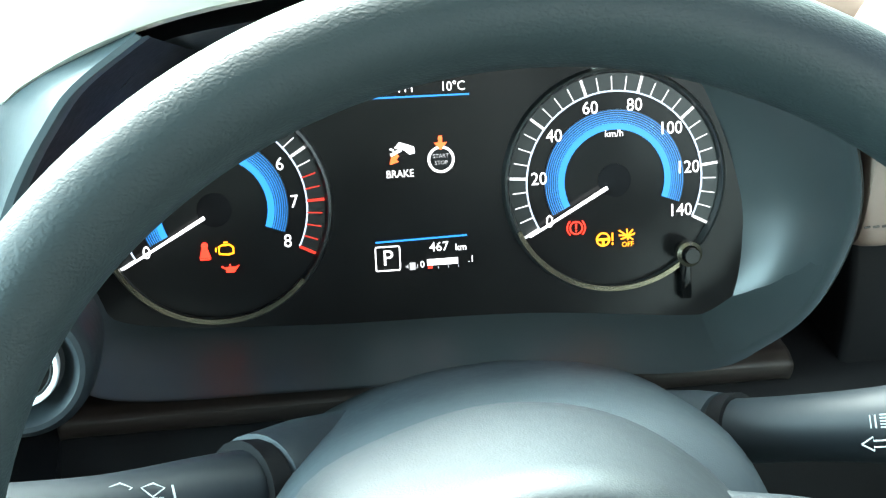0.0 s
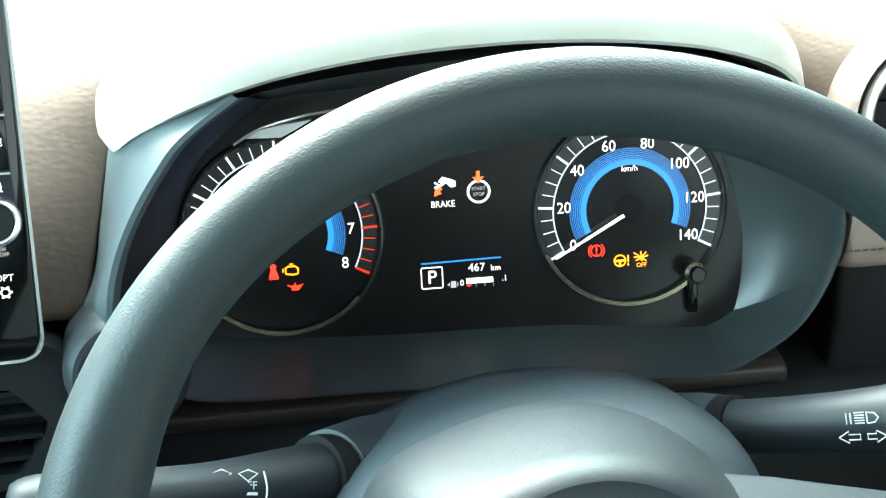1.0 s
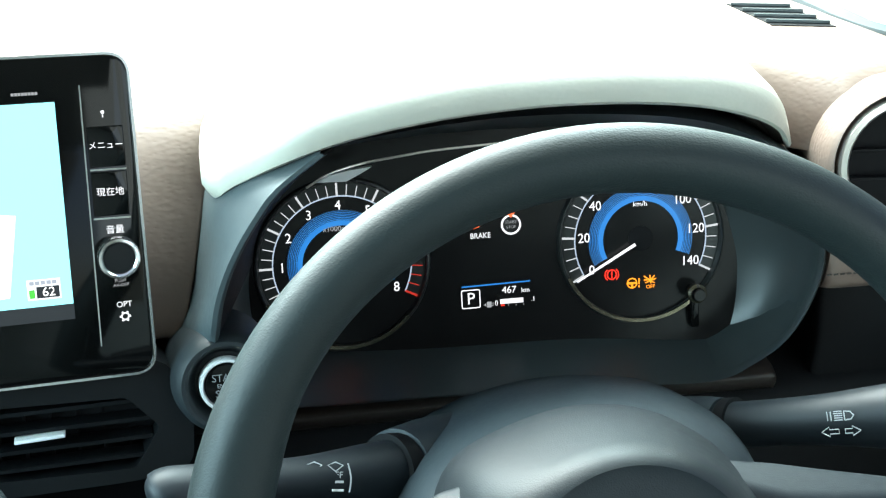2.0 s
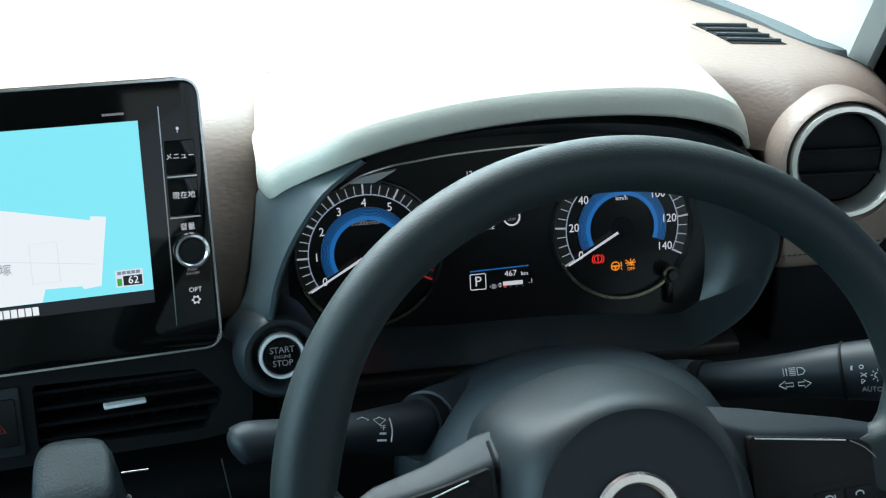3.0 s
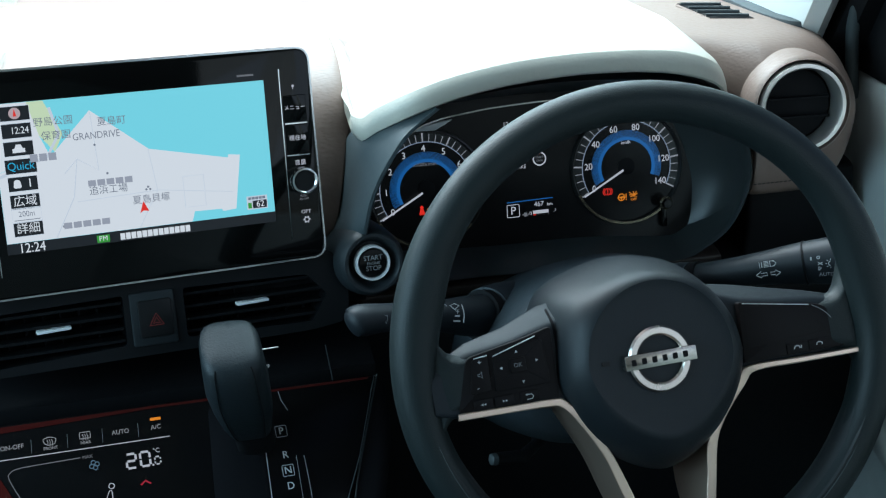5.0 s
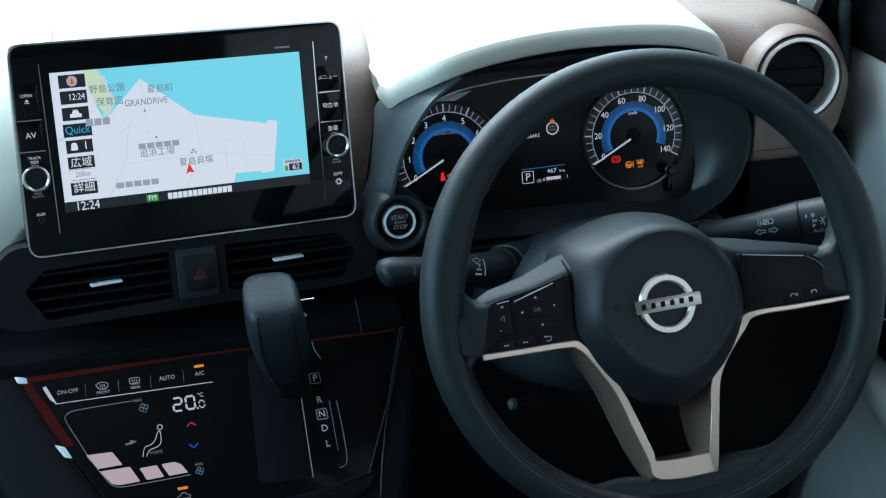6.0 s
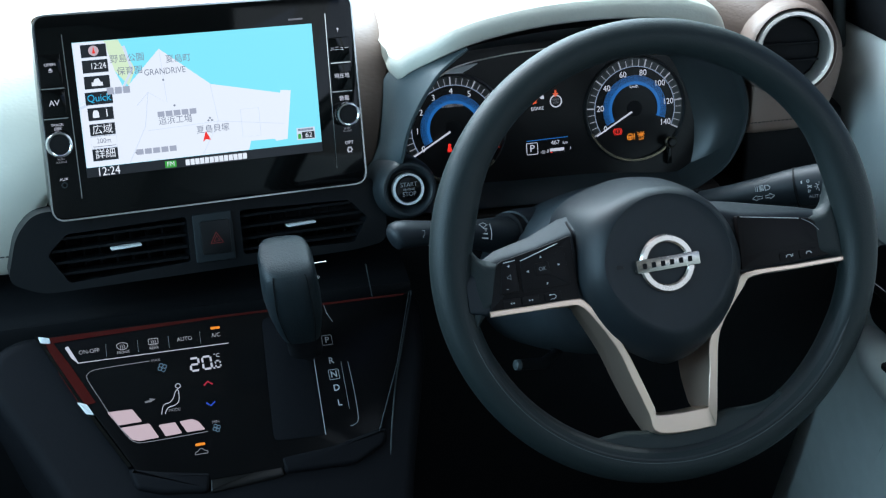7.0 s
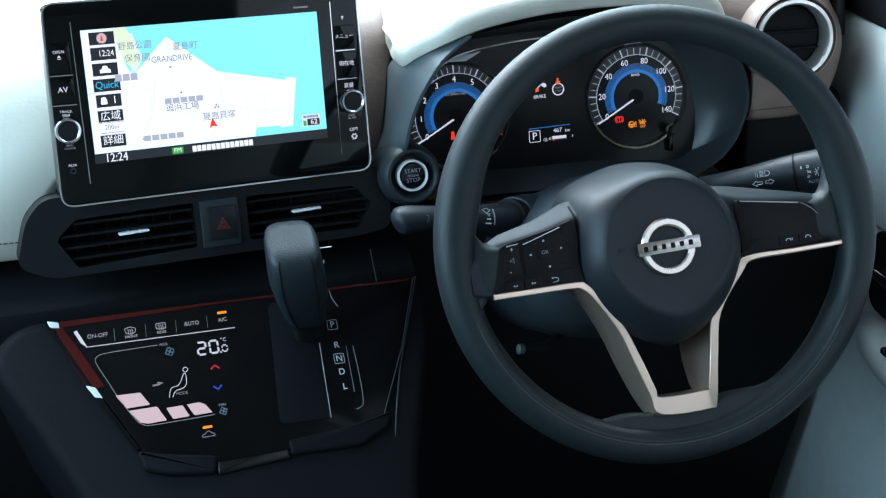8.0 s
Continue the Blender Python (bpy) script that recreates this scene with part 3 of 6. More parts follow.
def dial(c, figures, ticks, major, red_from, unit, unit_at):
    """A round dial: well ring, scale, figures, blue rings and a white pointer at zero."""
    part("dial_ring", hoop([(0.0512, 0.0), (0.0517, 0.0030), (0.0526, 0.0042), (0.0538, 0.0038), (0.0548, 0.0)], 96, c), BAND, dials, "smoky ring round the dial")
    part("scale_ring", arc(0.0424, 0.0432, A0, A1, 0.0008, c, 96), SCALE_ON, dials)
    shape = {}
    for k in range(ticks + 1):
        a = A0 + (A1 - A0) * k / ticks
        big = k % major == 0
        red = red_from is not None and k >= red_from
        key = (big, red)
        if key not in shape:
            length = 0.0082 if big else 0.0070
            bm = box(0.0428, 0.0428 + length, -0.00065 if big else -0.00027, 0.00065 if big else 0.00027, 0.0008, 0.0013, 0, 0.00005, 1)
            ob = part("tick", bm, REDDIM_ON if red else TICK_ON, dials)
            shape[key] = ob.data
        else:
            ob = share("tick", shape[key], dials, Matrix.Identity(4))
        ob.matrix_basis = Matrix.Translation(at(c[0], c[1], 0)) @ Matrix.Rotation(radians(-a), 4, "Y")
    for k, f in enumerate(figures):
        a = radians(A0 + (A1 - A0) * k / (len(figures) - 1))
        r = 0.0369 if len(f) < 3 else 0.0362
        lettering(f, 0.0086, dials, c[0] + r * math.cos(a), c[1] + r * math.sin(a), 0.0010, WHITE_ON, "figure", squeeze=0.92)
    b0, b1 = A0 - 3, A1 + 6
    part("blue_band", arc(0.0245, 0.0277, b0, b1, 0.0007, c, 80), PALEBLUE_ON, dials, "lit blue ring")
    part("blue_field", arc(0.0277, 0.0342, b0, b1, 0.0004, c, 80), DEEPBLUE_ON, dials)
    for k in range(6):
        r = 0.0281 + 0.00105 * k
        part("blue_line", arc(r, r + 0.00048 - 0.00004 * k, b0, b1, 0.0007, c, 80), PALEBLUE_ON, dials)
    part("tick_band", arc(0.0432, 0.0512, A0, A1, 0.0003, c, 80), BAND, dials, "smoky grey band behind the scale")
    lettering(unit, 0.0046, dials, c[0] + unit_at[0], c[1] + unit_at[1], 0.0010, DIM_ON if len(unit) > 5 else WHITE_ON, "unit")
    needle = part("needle", strip([(-0.0052, 0.00085), (-0.0490, 0.00045)], [(-0.0052, -0.00085), (-0.0490, -0.00045)], 0.0040, 0.0052), WHITE_ON, dials, "white pointer")
    needle.matrix_basis = Matrix.Translation(at(c[0], c[1], 0)) @ Matrix.Rotation(radians(-(A0 - 180)), 4, "Y")
    part("needle_cap", lathe([(0.0080, 0.0), (0.0080, 0.0005), (0.0070, 0.0008), (0.0, 0.0008)], 32, c), DEEP, dials)
    # dark gold arc paints the reflection along the ring's lower edge
    part("ring_gleam", arc(0.0512, 0.0534, 204, 318, 0.0030, c, 48, 0.0016), DARKGOLD, dials, "gold arc painted for the gleam on the lower dial ring")


SC, TC = (0.0997, -0.0004), (-0.0898, -0.0022)
dial(SC, ["0", "20", "40", "60", "80", "100", "120", "140"], 28, 4, None, "km/h", (0.0, 0.0225))
dial(TC, ["0", "1", "2", "3", "4", "5", "6", "7", "8"], 32, 4, 26, "x1000r/min", (0.0, 0.0225))


# warning lamps, drawn as simple shapes
def icon(name, bms, material, label):
    part(name, joined(*bms), material, dials, label)


def ringline(c, r, width, w=0.0008, n=24, a0=0, a1=360):
    return arc(r - width / 2, r + width / 2, a0, a1, w, c, n)


c = (0.0804, -0.0222)
icon("warning_lamp", [ringline(c, 0.0030, 0.0007), ringline(c, 0.0044, 0.0006, a0=-50, a1=50), ringline(c, 0.0044, 0.0006, a0=130, a1=230), box(c[0] - 0.0004, c[0] + 0.0004, c[1] - 0.0005, c[1] + 0.002, 0.0008, 0.0011, 0, 0.00005, 1), box(c[0] - 0.0004, c[0] + 0.0004, c[1] - 0.002, c[1] - 0.0011, 0.0008, 0.0011, 0, 0.00005, 1)], RED_ON, "red brake warning lamp")
c = (0.0935, -0.0288)
icon("warning_lamp", [ringline(c, 0.0031, 0.0008), line([(c[0] - 0.003, c[1]), (c[0] + 0.003, c[1])], 0.0012, 0.0008), line([(c[0], c[1]), (c[0], c[1] - 0.003)], 0.0012, 0.0008), box(c[0] + 0.0042, c[0] + 0.0050, c[1] - 0.001, c[1] + 0.003, 0.0008, 0.0011, 0, 0.00005, 1), box(c[0] + 0.0042, c[0] + 0.0050, c[1] - 0.003, c[1] - 0.0018, 0.0008, 0.0011, 0, 0.00005, 1)], AMBER_ON, "amber steering warning lamp")
c = (0.1053, -0.0288)
icon("warning_lamp", [line([(c[0] - 0.004, c[1] + 0.004), (c[0] + 0.003, c[1] - 0.001)], 0.0007, 0.0008), line([(c[0] - 0.003, c[1] - 0.0005), (c[0] + 0.004, c[1] + 0.002)], 0.0007, 0.0008), line([(c[0] - 0.004, c[1] + 0.0015), (c[0] + 0.0005, c[1] + 0.0012), (c[0] + 0.003, c[1] + 0.004)], 0.0007, 0.0008), line([(c[0], c[1] + 0.0045), (c[0] + 0.0005, c[1] - 0.001)], 0.0007, 0.0008)], AMBER_ON, "amber collision warning lamp")
lettering("OFF", 0.0034, dials, c[0] + 0.0003, c[1] - 0.0032, 0.0010, AMBER_ON)
c = (-0.0955, -0.0218)
icon("warning_lamp", [ringline((c[0], c[1] + 0.0032), 0.0009, 0.0014), slab([(c[0] - 0.0014, c[1] + 0.0018), (c[0] + 0.0014, c[1] + 0.0018), (c[0] + 0.0026, c[1] - 0.0026), (c[0] - 0.0026, c[1] - 0.0026)], 0.0008, 0.0011, 0.00005, 1), line([(c[0] - 0.0024, c[1] - 0.0032), (c[0] + 0.0024, c[1] - 0.0032)], 0.0007, 0.0008)], RED_ON, "red seat belt warning lamp")
c = (-0.0858, -0.0208)
icon("warning_lamp", [line([(c[0] - 0.0032, c[1] - 0.002), (c[0] - 0.0032, c[1] + 0.0012), (c[0] - 0.0016, c[1] + 0.002), (c[0] + 0.002, c[1] + 0.002), (c[0] + 0.0034, c[1] + 0.0006), (c[0] + 0.0034, c[1] - 0.002), (c[0] + 0.001, c[1] - 0.0026)], 0.0009, 0.0008, closed=True), line([(c[0] - 0.001, c[1] + 0.0032), (c[0] + 0.001, c[1] + 0.0032)], 0.0007, 0.0008), line([(c[0] - 0.0046, c[1] - 0.001), (c[0] - 0.0046, c[1] + 0.001)], 0.0007, 0.0008)], AMBER_ON, "amber engine warning lamp")
c = (-0.0838, -0.0302)
icon("warning_lamp", [slab([(c[0] - 0.0026, c[1] + 0.0009), (c[0] + 0.0018, c[1] + 0.0009), (c[0] + 0.0038, c[1] + 0.0016), (c[0] + 0.0012, c[1] - 0.0018), (c[0] - 0.0026, c[1] - 0.0018)], 0.0008, 0.0011, 0.00005, 1), line([(c[0] - 0.0046, c[1] + 0.0012), (c[0] - 0.0024, c[1])], 0.0007, 0.0008), line([(c[0] - 0.0006, c[1] + 0.001), (c[0] - 0.0006, c[1] + 0.0022)], 0.0007, 0.0008)], RED_ON, "red oil pressure lamp")

# centre display
D = 0.0009
lettering("12:47 PM", 0.0062, dials, -0.0055, 0.0490, D, WHITE_ON, squeeze=0.9)
lettering("10°C", 0.0062, dials, 0.0235, 0.0487, D, WHITE_ON, squeeze=0.9)
part("display_rule", line([(-0.0150, 0.0452), (0.0310, 0.0448)], 0.0008, D), PALEBLUE_ON, dials)
part("display_rule", line([(-0.0163, -0.0227), (0.0274, -0.0219)], 0.0008, D), PALEBLUE_ON, dials)
part("gear_frame", line(rounded([(-0.0165, -0.0365), (-0.0050, -0.0365), (-0.0050, -0.0250), (-0.0165, -0.0250)], 0.001, 3), 0.0006, D, closed=True), WHITE_ON, dials)
lettering("P", 0.0105, dials, -0.0107, -0.0308, D, WHITE_ON)
lettering("467", 0.0062, dials, 0.0138, -0.0268, D, WHITE_ON)
lettering("km", 0.0045, dials, 0.0243, -0.0276, D, WHITE_ON)
lettering("0", 0.0045, dials, 0.0055, -0.0348, D, WHITE_ON)
lettering(".1", 0.0045, dials, 0.0290, -0.0338, D, WHITE_ON)
part("fuel_bar", box(0.0078, 0.0226, -0.0354, -0.0324, D, D + 0.0003, 0, 0.00005, 1), WHITE_ON, dials)
part("fuel_mark", box(0.0082, 0.0104, -0.0368, -0.0360, D, D + 0.0003, 0, 0.00005, 1), RED_ON, dials)
for k in range(3):
    part("fuel_tick", box(0.0130 + 0.0048 * k, 0.0133 + 0.0048 * k, -0.0372, -0.0360, D, D + 0.0003, 0, 0.00005, 1), DIM_ON, dials)
part("fuel_icon", joined(box(-0.0006, 0.0022, -0.0370, -0.0334, D, D + 0.0003, 0, 0.00005, 1), line([(0.0024, -0.0362), (0.0032, -0.0360), (0.0032, -0.0342)], 0.0004, D), slab([(-0.0026, -0.0352), (-0.0012, -0.0362), (-0.0012, -0.0342)], D, D + 0.0003, 0.00005, 1)), DIM_ON, dials)
part("pedal_icon", joined(slab([(-0.0052, 0.0215), (-0.0028, 0.0242), (0.0014, 0.0228), (0.0042, 0.0216), (0.0044, 0.0186), (0.0018, 0.0182), (-0.0008, 0.0204)], D, D + 0.0003, 0.00005, 1), line([(-0.0070, 0.0182), (-0.0020, 0.0206)], 0.0014, D), line([(-0.0072, 0.0212), (-0.0054, 0.0204)], 0.0009, D)), WHITE_ON, dials, "white pedal sign")
part("arrow_icon", joined(line([(-0.0036, 0.0184), (-0.0058, 0.0158)], 0.0018, D), slab([(-0.0076, 0.0138), (-0.0032, 0.0150), (-0.0066, 0.0182)], D, D + 0.0003, 0.00005, 1)), ORANGE_ON, dials, "orange arrow")
lettering("BRAKE", 0.0050, dials, -0.0030, 0.0092, D, WHITE_ON, squeeze=0.88)
part("button_icon", ringline((0.0166, 0.0150), 0.0058, 0.0012, D, 32), WHITE_ON, dials)
part("button_icon", lathe([(0.0050, D), (0.0050, D + 0.0002), (0.0, D + 0.0002)], 24, (0.0166, 0.0150)), BUTTON, dials)
lettering("START", 0.0026, dials, 0.0166, 0.0166, D + 0.0003, DIM_ON)
lettering("STOP", 0.0026, dials, 0.0166, 0.0134, D + 0.0003, DIM_ON)
part("arrow_icon", joined(line([(0.0165, 0.0262), (0.0165, 0.0226)], 0.0018, D + 0.0004), slab([(0.0134, 0.0230), (0.0165, 0.0194), (0.0196, 0.0230)], D + 0.0004, D + 0.0007, 0.00005, 1)), ORANGE_ON, dials, "orange arrow")

knob = thing("trip_knob", G @ Matrix.Translation(at(0.1330, -0.0365, 0.0)), "small black trip reset knob with a chrome collar", "knob")
part("stem", lathe([(0.0042, 0.0), (0.0042, 0.0150), (0.0036, 0.0170), (0.0, 0.0170)], 24), GLOSS, knob)
part("black_bar", box(-0.0026, 0.0030, -0.0235, -0.0030, 0.0, 0.0060, 0.0012, 0.0008), GLOSS, knob, "glossy black bar below the knob")
part("collar", hoop([(0.0044, 0.008), (0.0060, 0.008), (0.0062, 0.0120), (0.0044, 0.0130)], 32), DARKGOLD, knob)

part("trim_line", tube(smooth_line([(-0.112, 0.613, 1.0130), (-0.099, 0.615, 1.0195), (-0.080, 0.620, 1.0228), (-0.060, 0.620, 1.0256), (-0.03, 0.620, 1.0285), (0.03, 0.620, 1.0300), (0.09, 0.620, 1.0255)], 6), 0.0008, 8), SILVER, cluster, "thin bright line along the top of the dial panel")
part("trim_wedge", loft([[Vector((x, y, z)) for x, z in ((-0.1060, 1.0160), (-0.0890, 1.0155), (-0.0810, 1.0195), (-0.0740, 1.0235), (-0.0860, 1.0222), (-0.0985, 1.0200))] for y in (0.6150, 0.6125)]), RINGSILVER, cluster, "pale wedge at the end of the trim line")
part("sliver", slab([(0.0870, 0.0560), (0.1050, 0.0560), (0.1095, 0.0522), (0.0900, 0.0530)], 0.0, 0.0012, 0.0002, 1), GREY, dials, "small pale plate above the speed dial")

# ---------------------------------------------------------------- steering wheel
WHEEL = plate((0.003, 0.3207, 0.9463), 1.1, 25.8, -2.2)
wheel = thing("steering_wheel", WHEEL, "dark grained steering wheel with silver trim and buttons", "steering wheel")
RIM_PLATE = WHEEL.inverted() @ plate((0.0022, 0.3355, 0.9414), -1.88, 20.68)
RIM_R = 0.1691


def rim_point(theta, phi, extra=0.0):
    """A point of the rim's skin: theta round the wheel, phi round its section from the outer side over the front, in degrees."""
    grip = max(math.exp(-((theta % 360 - c) / 17.0) ** 2) for c in (14.0, 166.0, 374.0))
    x, y = math.cos(radians(phi)), math.sin(radians(phi))
    reach = 0.0150 if x > 0 else 0.0138 + 0.0058 * grip
    low = min(1.0, max(0.0, (-math.sin(radians(theta)) + 0.05) / 0.5))
    r, w = RIM_R + (reach + extra) * x, (0.0156 + extra + (0.007 * low if y < 0 else 0.0)) * y
    return at(r * math.cos(radians(theta)), r * math.sin(radians(theta)), w)


def ring_skin(thetas, phis, extra=0.0):
    bm = bmesh.new()
    rows = [[bm.verts.new(rim_point(t, p, extra)) for p in phis] for t in thetas]
    n = len(phis)
    for a, b in zip(rows, rows[1:] + rows[:1]):
        for j in range(n):
            bm.faces.new((a[j], a[(j + 1) % n], b[(j + 1) % n], b[j]))
    return bm


rim = part("rim", ring_skin([i * 2.0 for i in range(180)], [i * 12.0 for i in range(30)]), RIM, wheel, "dark grained rim with swollen thumb grips", 60)
rim.matrix_basis = RIM_PLATE
# the smooth inner skin let into the lower half of the rim, and the line where it meets the grained one
skin = loft([[rim_point(t, p, e - 0.0016 * max(0.0, (abs(t - 270.5) - 60) / 17.5)) for p, e in ((106, -0.0004), (112, 0.0005), (150, 0.0006), (180, 0.0006), (215, 0.0006), (245, 0.0005), (250, -0.0004))] for t in np.linspace(193, 348, 78)])
part("inner_skin", skin, DARK, rim, "smooth dark inner skin")
part("rim_seam", tube([rim_point(t, 104, 0.0003 - 0.0012 * max(0.0, (abs(t - 263) - 52) / 22)) for t in np.linspace(189, 338, 76)], 0.0004, 6), SEAL, rim, "fine pale seam line")


def oval(w, a, b, v, n=72, power=2.0, u=-0.002, low=None, right=None):
    """A ring across the column at depth w; right is its half width on that side, where it differs."""
    out = []
    for i in range(n):
        t = 2 * math.pi * i / n
        x, y = math.cos(t), math.sin(t)
        q = low if low and y < 0 else power
        k = (abs(x) ** q + abs(y) ** q) ** (-1 / q)
        out.append(at(u + (right if right and x > 0 else a) * x * k, v + b * y * k, w))
    return out


hub_rings = [oval(-0.085, 0.070, 0.068, -0.004, low=1.25), oval(-0.066, 0.077, 0.076, -0.008, low=1.25), oval(-0.050, 0.0775, 0.0775, -0.011, low=1.25), oval(-0.034, 0.0745, 0.0755, -0.0125, low=1.25), oval(-0.020, 0.0705, 0.0725, -0.0135, low=1.68),
             oval(-0.008, 0.0660, 0.0680, -0.012, low=1.68), oval(0.001, 0.0610, 0.0625, -0.0095, low=1.68), oval(0.0066, 0.0550, 0.0565, -0.0075, low=1.68), oval(0.0080, 0.0525, 0.0536, -0.0066, low=1.68), oval(0.0076, 0.0512, 0.0522, -0.006, low=1.68), oval(0.0066, 0.045, 0.046, -0.006, low=1.68), oval(0.0062, 0.025, 0.026, -0.006, low=1.68), oval(0.0060, 0.006, 0.006, -0.006, low=1.68)]


def shouldered(ring, k):
    """The ring with a fuller upper shoulder where the cover meets the left arm."""
    out = []
    for p in ring:
        x, y = p.x + 0.002, p.z + 0.0115
        g = 1 + k * (0.105 * math.exp(-((math.degrees(math.atan2(y, x)) - 136) / 17) ** 2) - 0.022 * math.exp(-((math.degrees(math.atan2(y, x)) - 82) / 26) ** 2))
        out.append(Vector((p.x * g, p.y, p.z * g)))
    return out


hub_rings = [shouldered(r, k) for r, k in zip(hub_rings, (1, 1, 1, 1, 0.95, 0.7, 0.4, 0.15, 0, 0, 0, 0, 0))]
part("airbag_cover", loft(hub_rings), HUB, wheel, "domed dark airbag cover")
part("cover_mark", box(-0.0450, -0.0395, -0.0055, -0.0025, 0.0070, 0.0074, 0.0005, 0.0001, 1), BUTTON, wheel)

badge = part("badge", hoop([(0.0164, 0.0065), (0.0224, 0.0065), (0.0228, 0.0085), (0.0214, 0.0100), (0.0176, 0.0100), (0.0162, 0.0085)], 72, (-0.004, -0.0068)), BADGE, wheel, "plain chrome ring with a bar across it")
part("badge_bar", slab(rounded([(-0.0302, -0.0115), (0.0222, -0.0115), (0.0222, -0.0010), (-0.0302, -0.0010)], 0.0012, 3), 0.0066, 0.0112, 0.0010), BADGE, badge)
for k in range(6):
    part("badge_mark", box(-0.0255 + 0.0075 * k, -0.0220 + 0.0075 * k, -0.0084, -0.0042, 0.0111, 0.0114, 0.0004, 0.0001, 1), DEEP, badge)


def spoke(name, stations):
    """An arm of the wheel; each station is u, and (v, w) of front foot, front top, back top, back foot."""
    rings = []
    for u, q in stations:
        pts = rounded([(v, w) for v, w in q], 0.005, 4)
        rings.append([at(u, v, w) for v, w in pts])
    return part(name, loft(rings), ARM, wheel, "dark satin arm of the wheel", 50)


LEFT_END = (-0.0630, [(-0.028, -0.015), (0.0290, -0.019), (0.0440, -0.040), (-0.020, -0.060)])
spoke("left_arm", [(-0.160, [(-0.022, -0.012), (0.006, -0.012), (0.011, -0.020), (-0.016, -0.024)]),
                   (-0.147, [(-0.025, -0.013), (0.012, -0.015), (0.018, -0.026), (-0.020, -0.034)]),
                   (-0.130, [(-0.026, -0.014), (0.0165, -0.016), (0.026, -0.031), (-0.020, -0.046)]),
                   (-0.100, [(-0.027, -0.014), (0.0205, -0.016), (0.0325, -0.035), (-0.020, -0.052)]),
                   (-0.0722, [(-0.028, -0.014), (0.0270, -0.018), (0.0430, -0.038), (-0.020, -0.056)]),
                   LEFT_END])
part("arm_gap", loft([[at(u, v, w) for v, w in rounded([(v - 0.0008, w + 0.0008) for v, w in LEFT_END[1]], 0.005, 4)] for u in (-0.0682, -0.0662)]), CONSOLE, wheel)
spoke("right_arm", [(0.157, [(-0.020, -0.010), (0.006, -0.010), (0.011, -0.018), (-0.016, -0.022)]),
                    (0.145, [(-0.025, -0.011), (0.0095, -0.013), (0.0155, -0.024), (-0.020, -0.032)]),
                    (0.125, [(-0.026, -0.012), (0.014, -0.015), (0.0215, -0.030), (-0.020, -0.046)]),
                    (0.095, [(-0.026, -0.012), (0.0170, -0.015), (0.0290, -0.034), (-0.020, -0.052)]),
                    (0.0735, [(-0.027, -0.013), (0.0205, -0.016), (0.0345, -0.037), (-0.020, -0.056)]),
                    (0.048, [(-0.027, -0.014), (0.0310, -0.021), (0.0390, -0.042), (-0.020, -0.060)])])
part("arm_gap", box(0.0690, 0.0708, -0.020, 0.0190, -0.050, -0.0162, 0.0005, 0.0003), DEEP, wheel)
WEBS = {"left_web": [(-0.1660, -0.0600, 0.0560, -0.024, -0.040), (-0.1600, -0.0540, 0.0490, -0.0200, -0.036), (-0.1560, -0.0400, 0.0420, -0.0160, -0.033), (-0.1520, -0.0300, 0.0350, -0.0138, -0.031), (-0.1480, -0.0255, 0.0255, -0.0128, -0.029), (-0.1440, -0.0235, 0.0203, -0.0124, -0.028), (-0.1385, -0.0225, 0.0185, -0.0126, -0.028), (-0.1300, -0.0215, 0.0185, -0.0135, -0.030)],
        "right_web": [(0.1660, -0.0720, 0.0500, -0.010, -0.030), (0.1600, -0.0560, 0.0470, -0.0090, -0.028), (0.1550, -0.0400, 0.0400, -0.0085, -0.026), (0.1510, -0.0320, 0.0300, -0.0085, -0.025), (0.1470, -0.0285, 0.0210, -0.0085, -0.025), (0.1430, -0.0270, 0.0160, -0.0090, -0.025), (0.1370, -0.0260, 0.0140, -0.0100, -0.025), (0.1300, -0.0255, 0.0140, -0.0118, -0.026)]}
for name, stations in WEBS.items():
    rings = []
    for u, v0, v1, front, back in stations:
        rings.append([at(u, v, w) for v, w in rounded([(v0, front - 0.006), (v0 + 0.006, front), (v1 - 0.007, front), (v1, front - 0.008), (v1, back), (v0, back)], 0.004, 4)])
    part(name, loft(rings), RIM, wheel, "grained web where the arm flows into the rim", 60)
foot = []
for u in np.linspace(-0.095, 0.085, 40):
    base = 0.002 - math.sqrt(0.1560 ** 2 - (u + 0.008) ** 2)
    k = min(1.0, max(0.0, (0.088 - abs(u + 0.004)) / 0.052))
    k = k * k * (3 - 2 * k)
    top = base + 0.0160 * k
    mid = -0.0306 + 0.0485 * u
    foot.append([at(u, v, mid + w) for v, w in rounded([(base - 0.012, 0.008), (top - 0.003, 0.006 - 0.002 * k), (top, 0.002 - 0.004 * k), (top - 0.004, -0.004 - 0.010 * k), (base - 0.012, -0.010)], 0.004, 3)])
part("lower_arm", loft(foot), RIM, wheel, "dark foot of the lower arm blending into the rim")

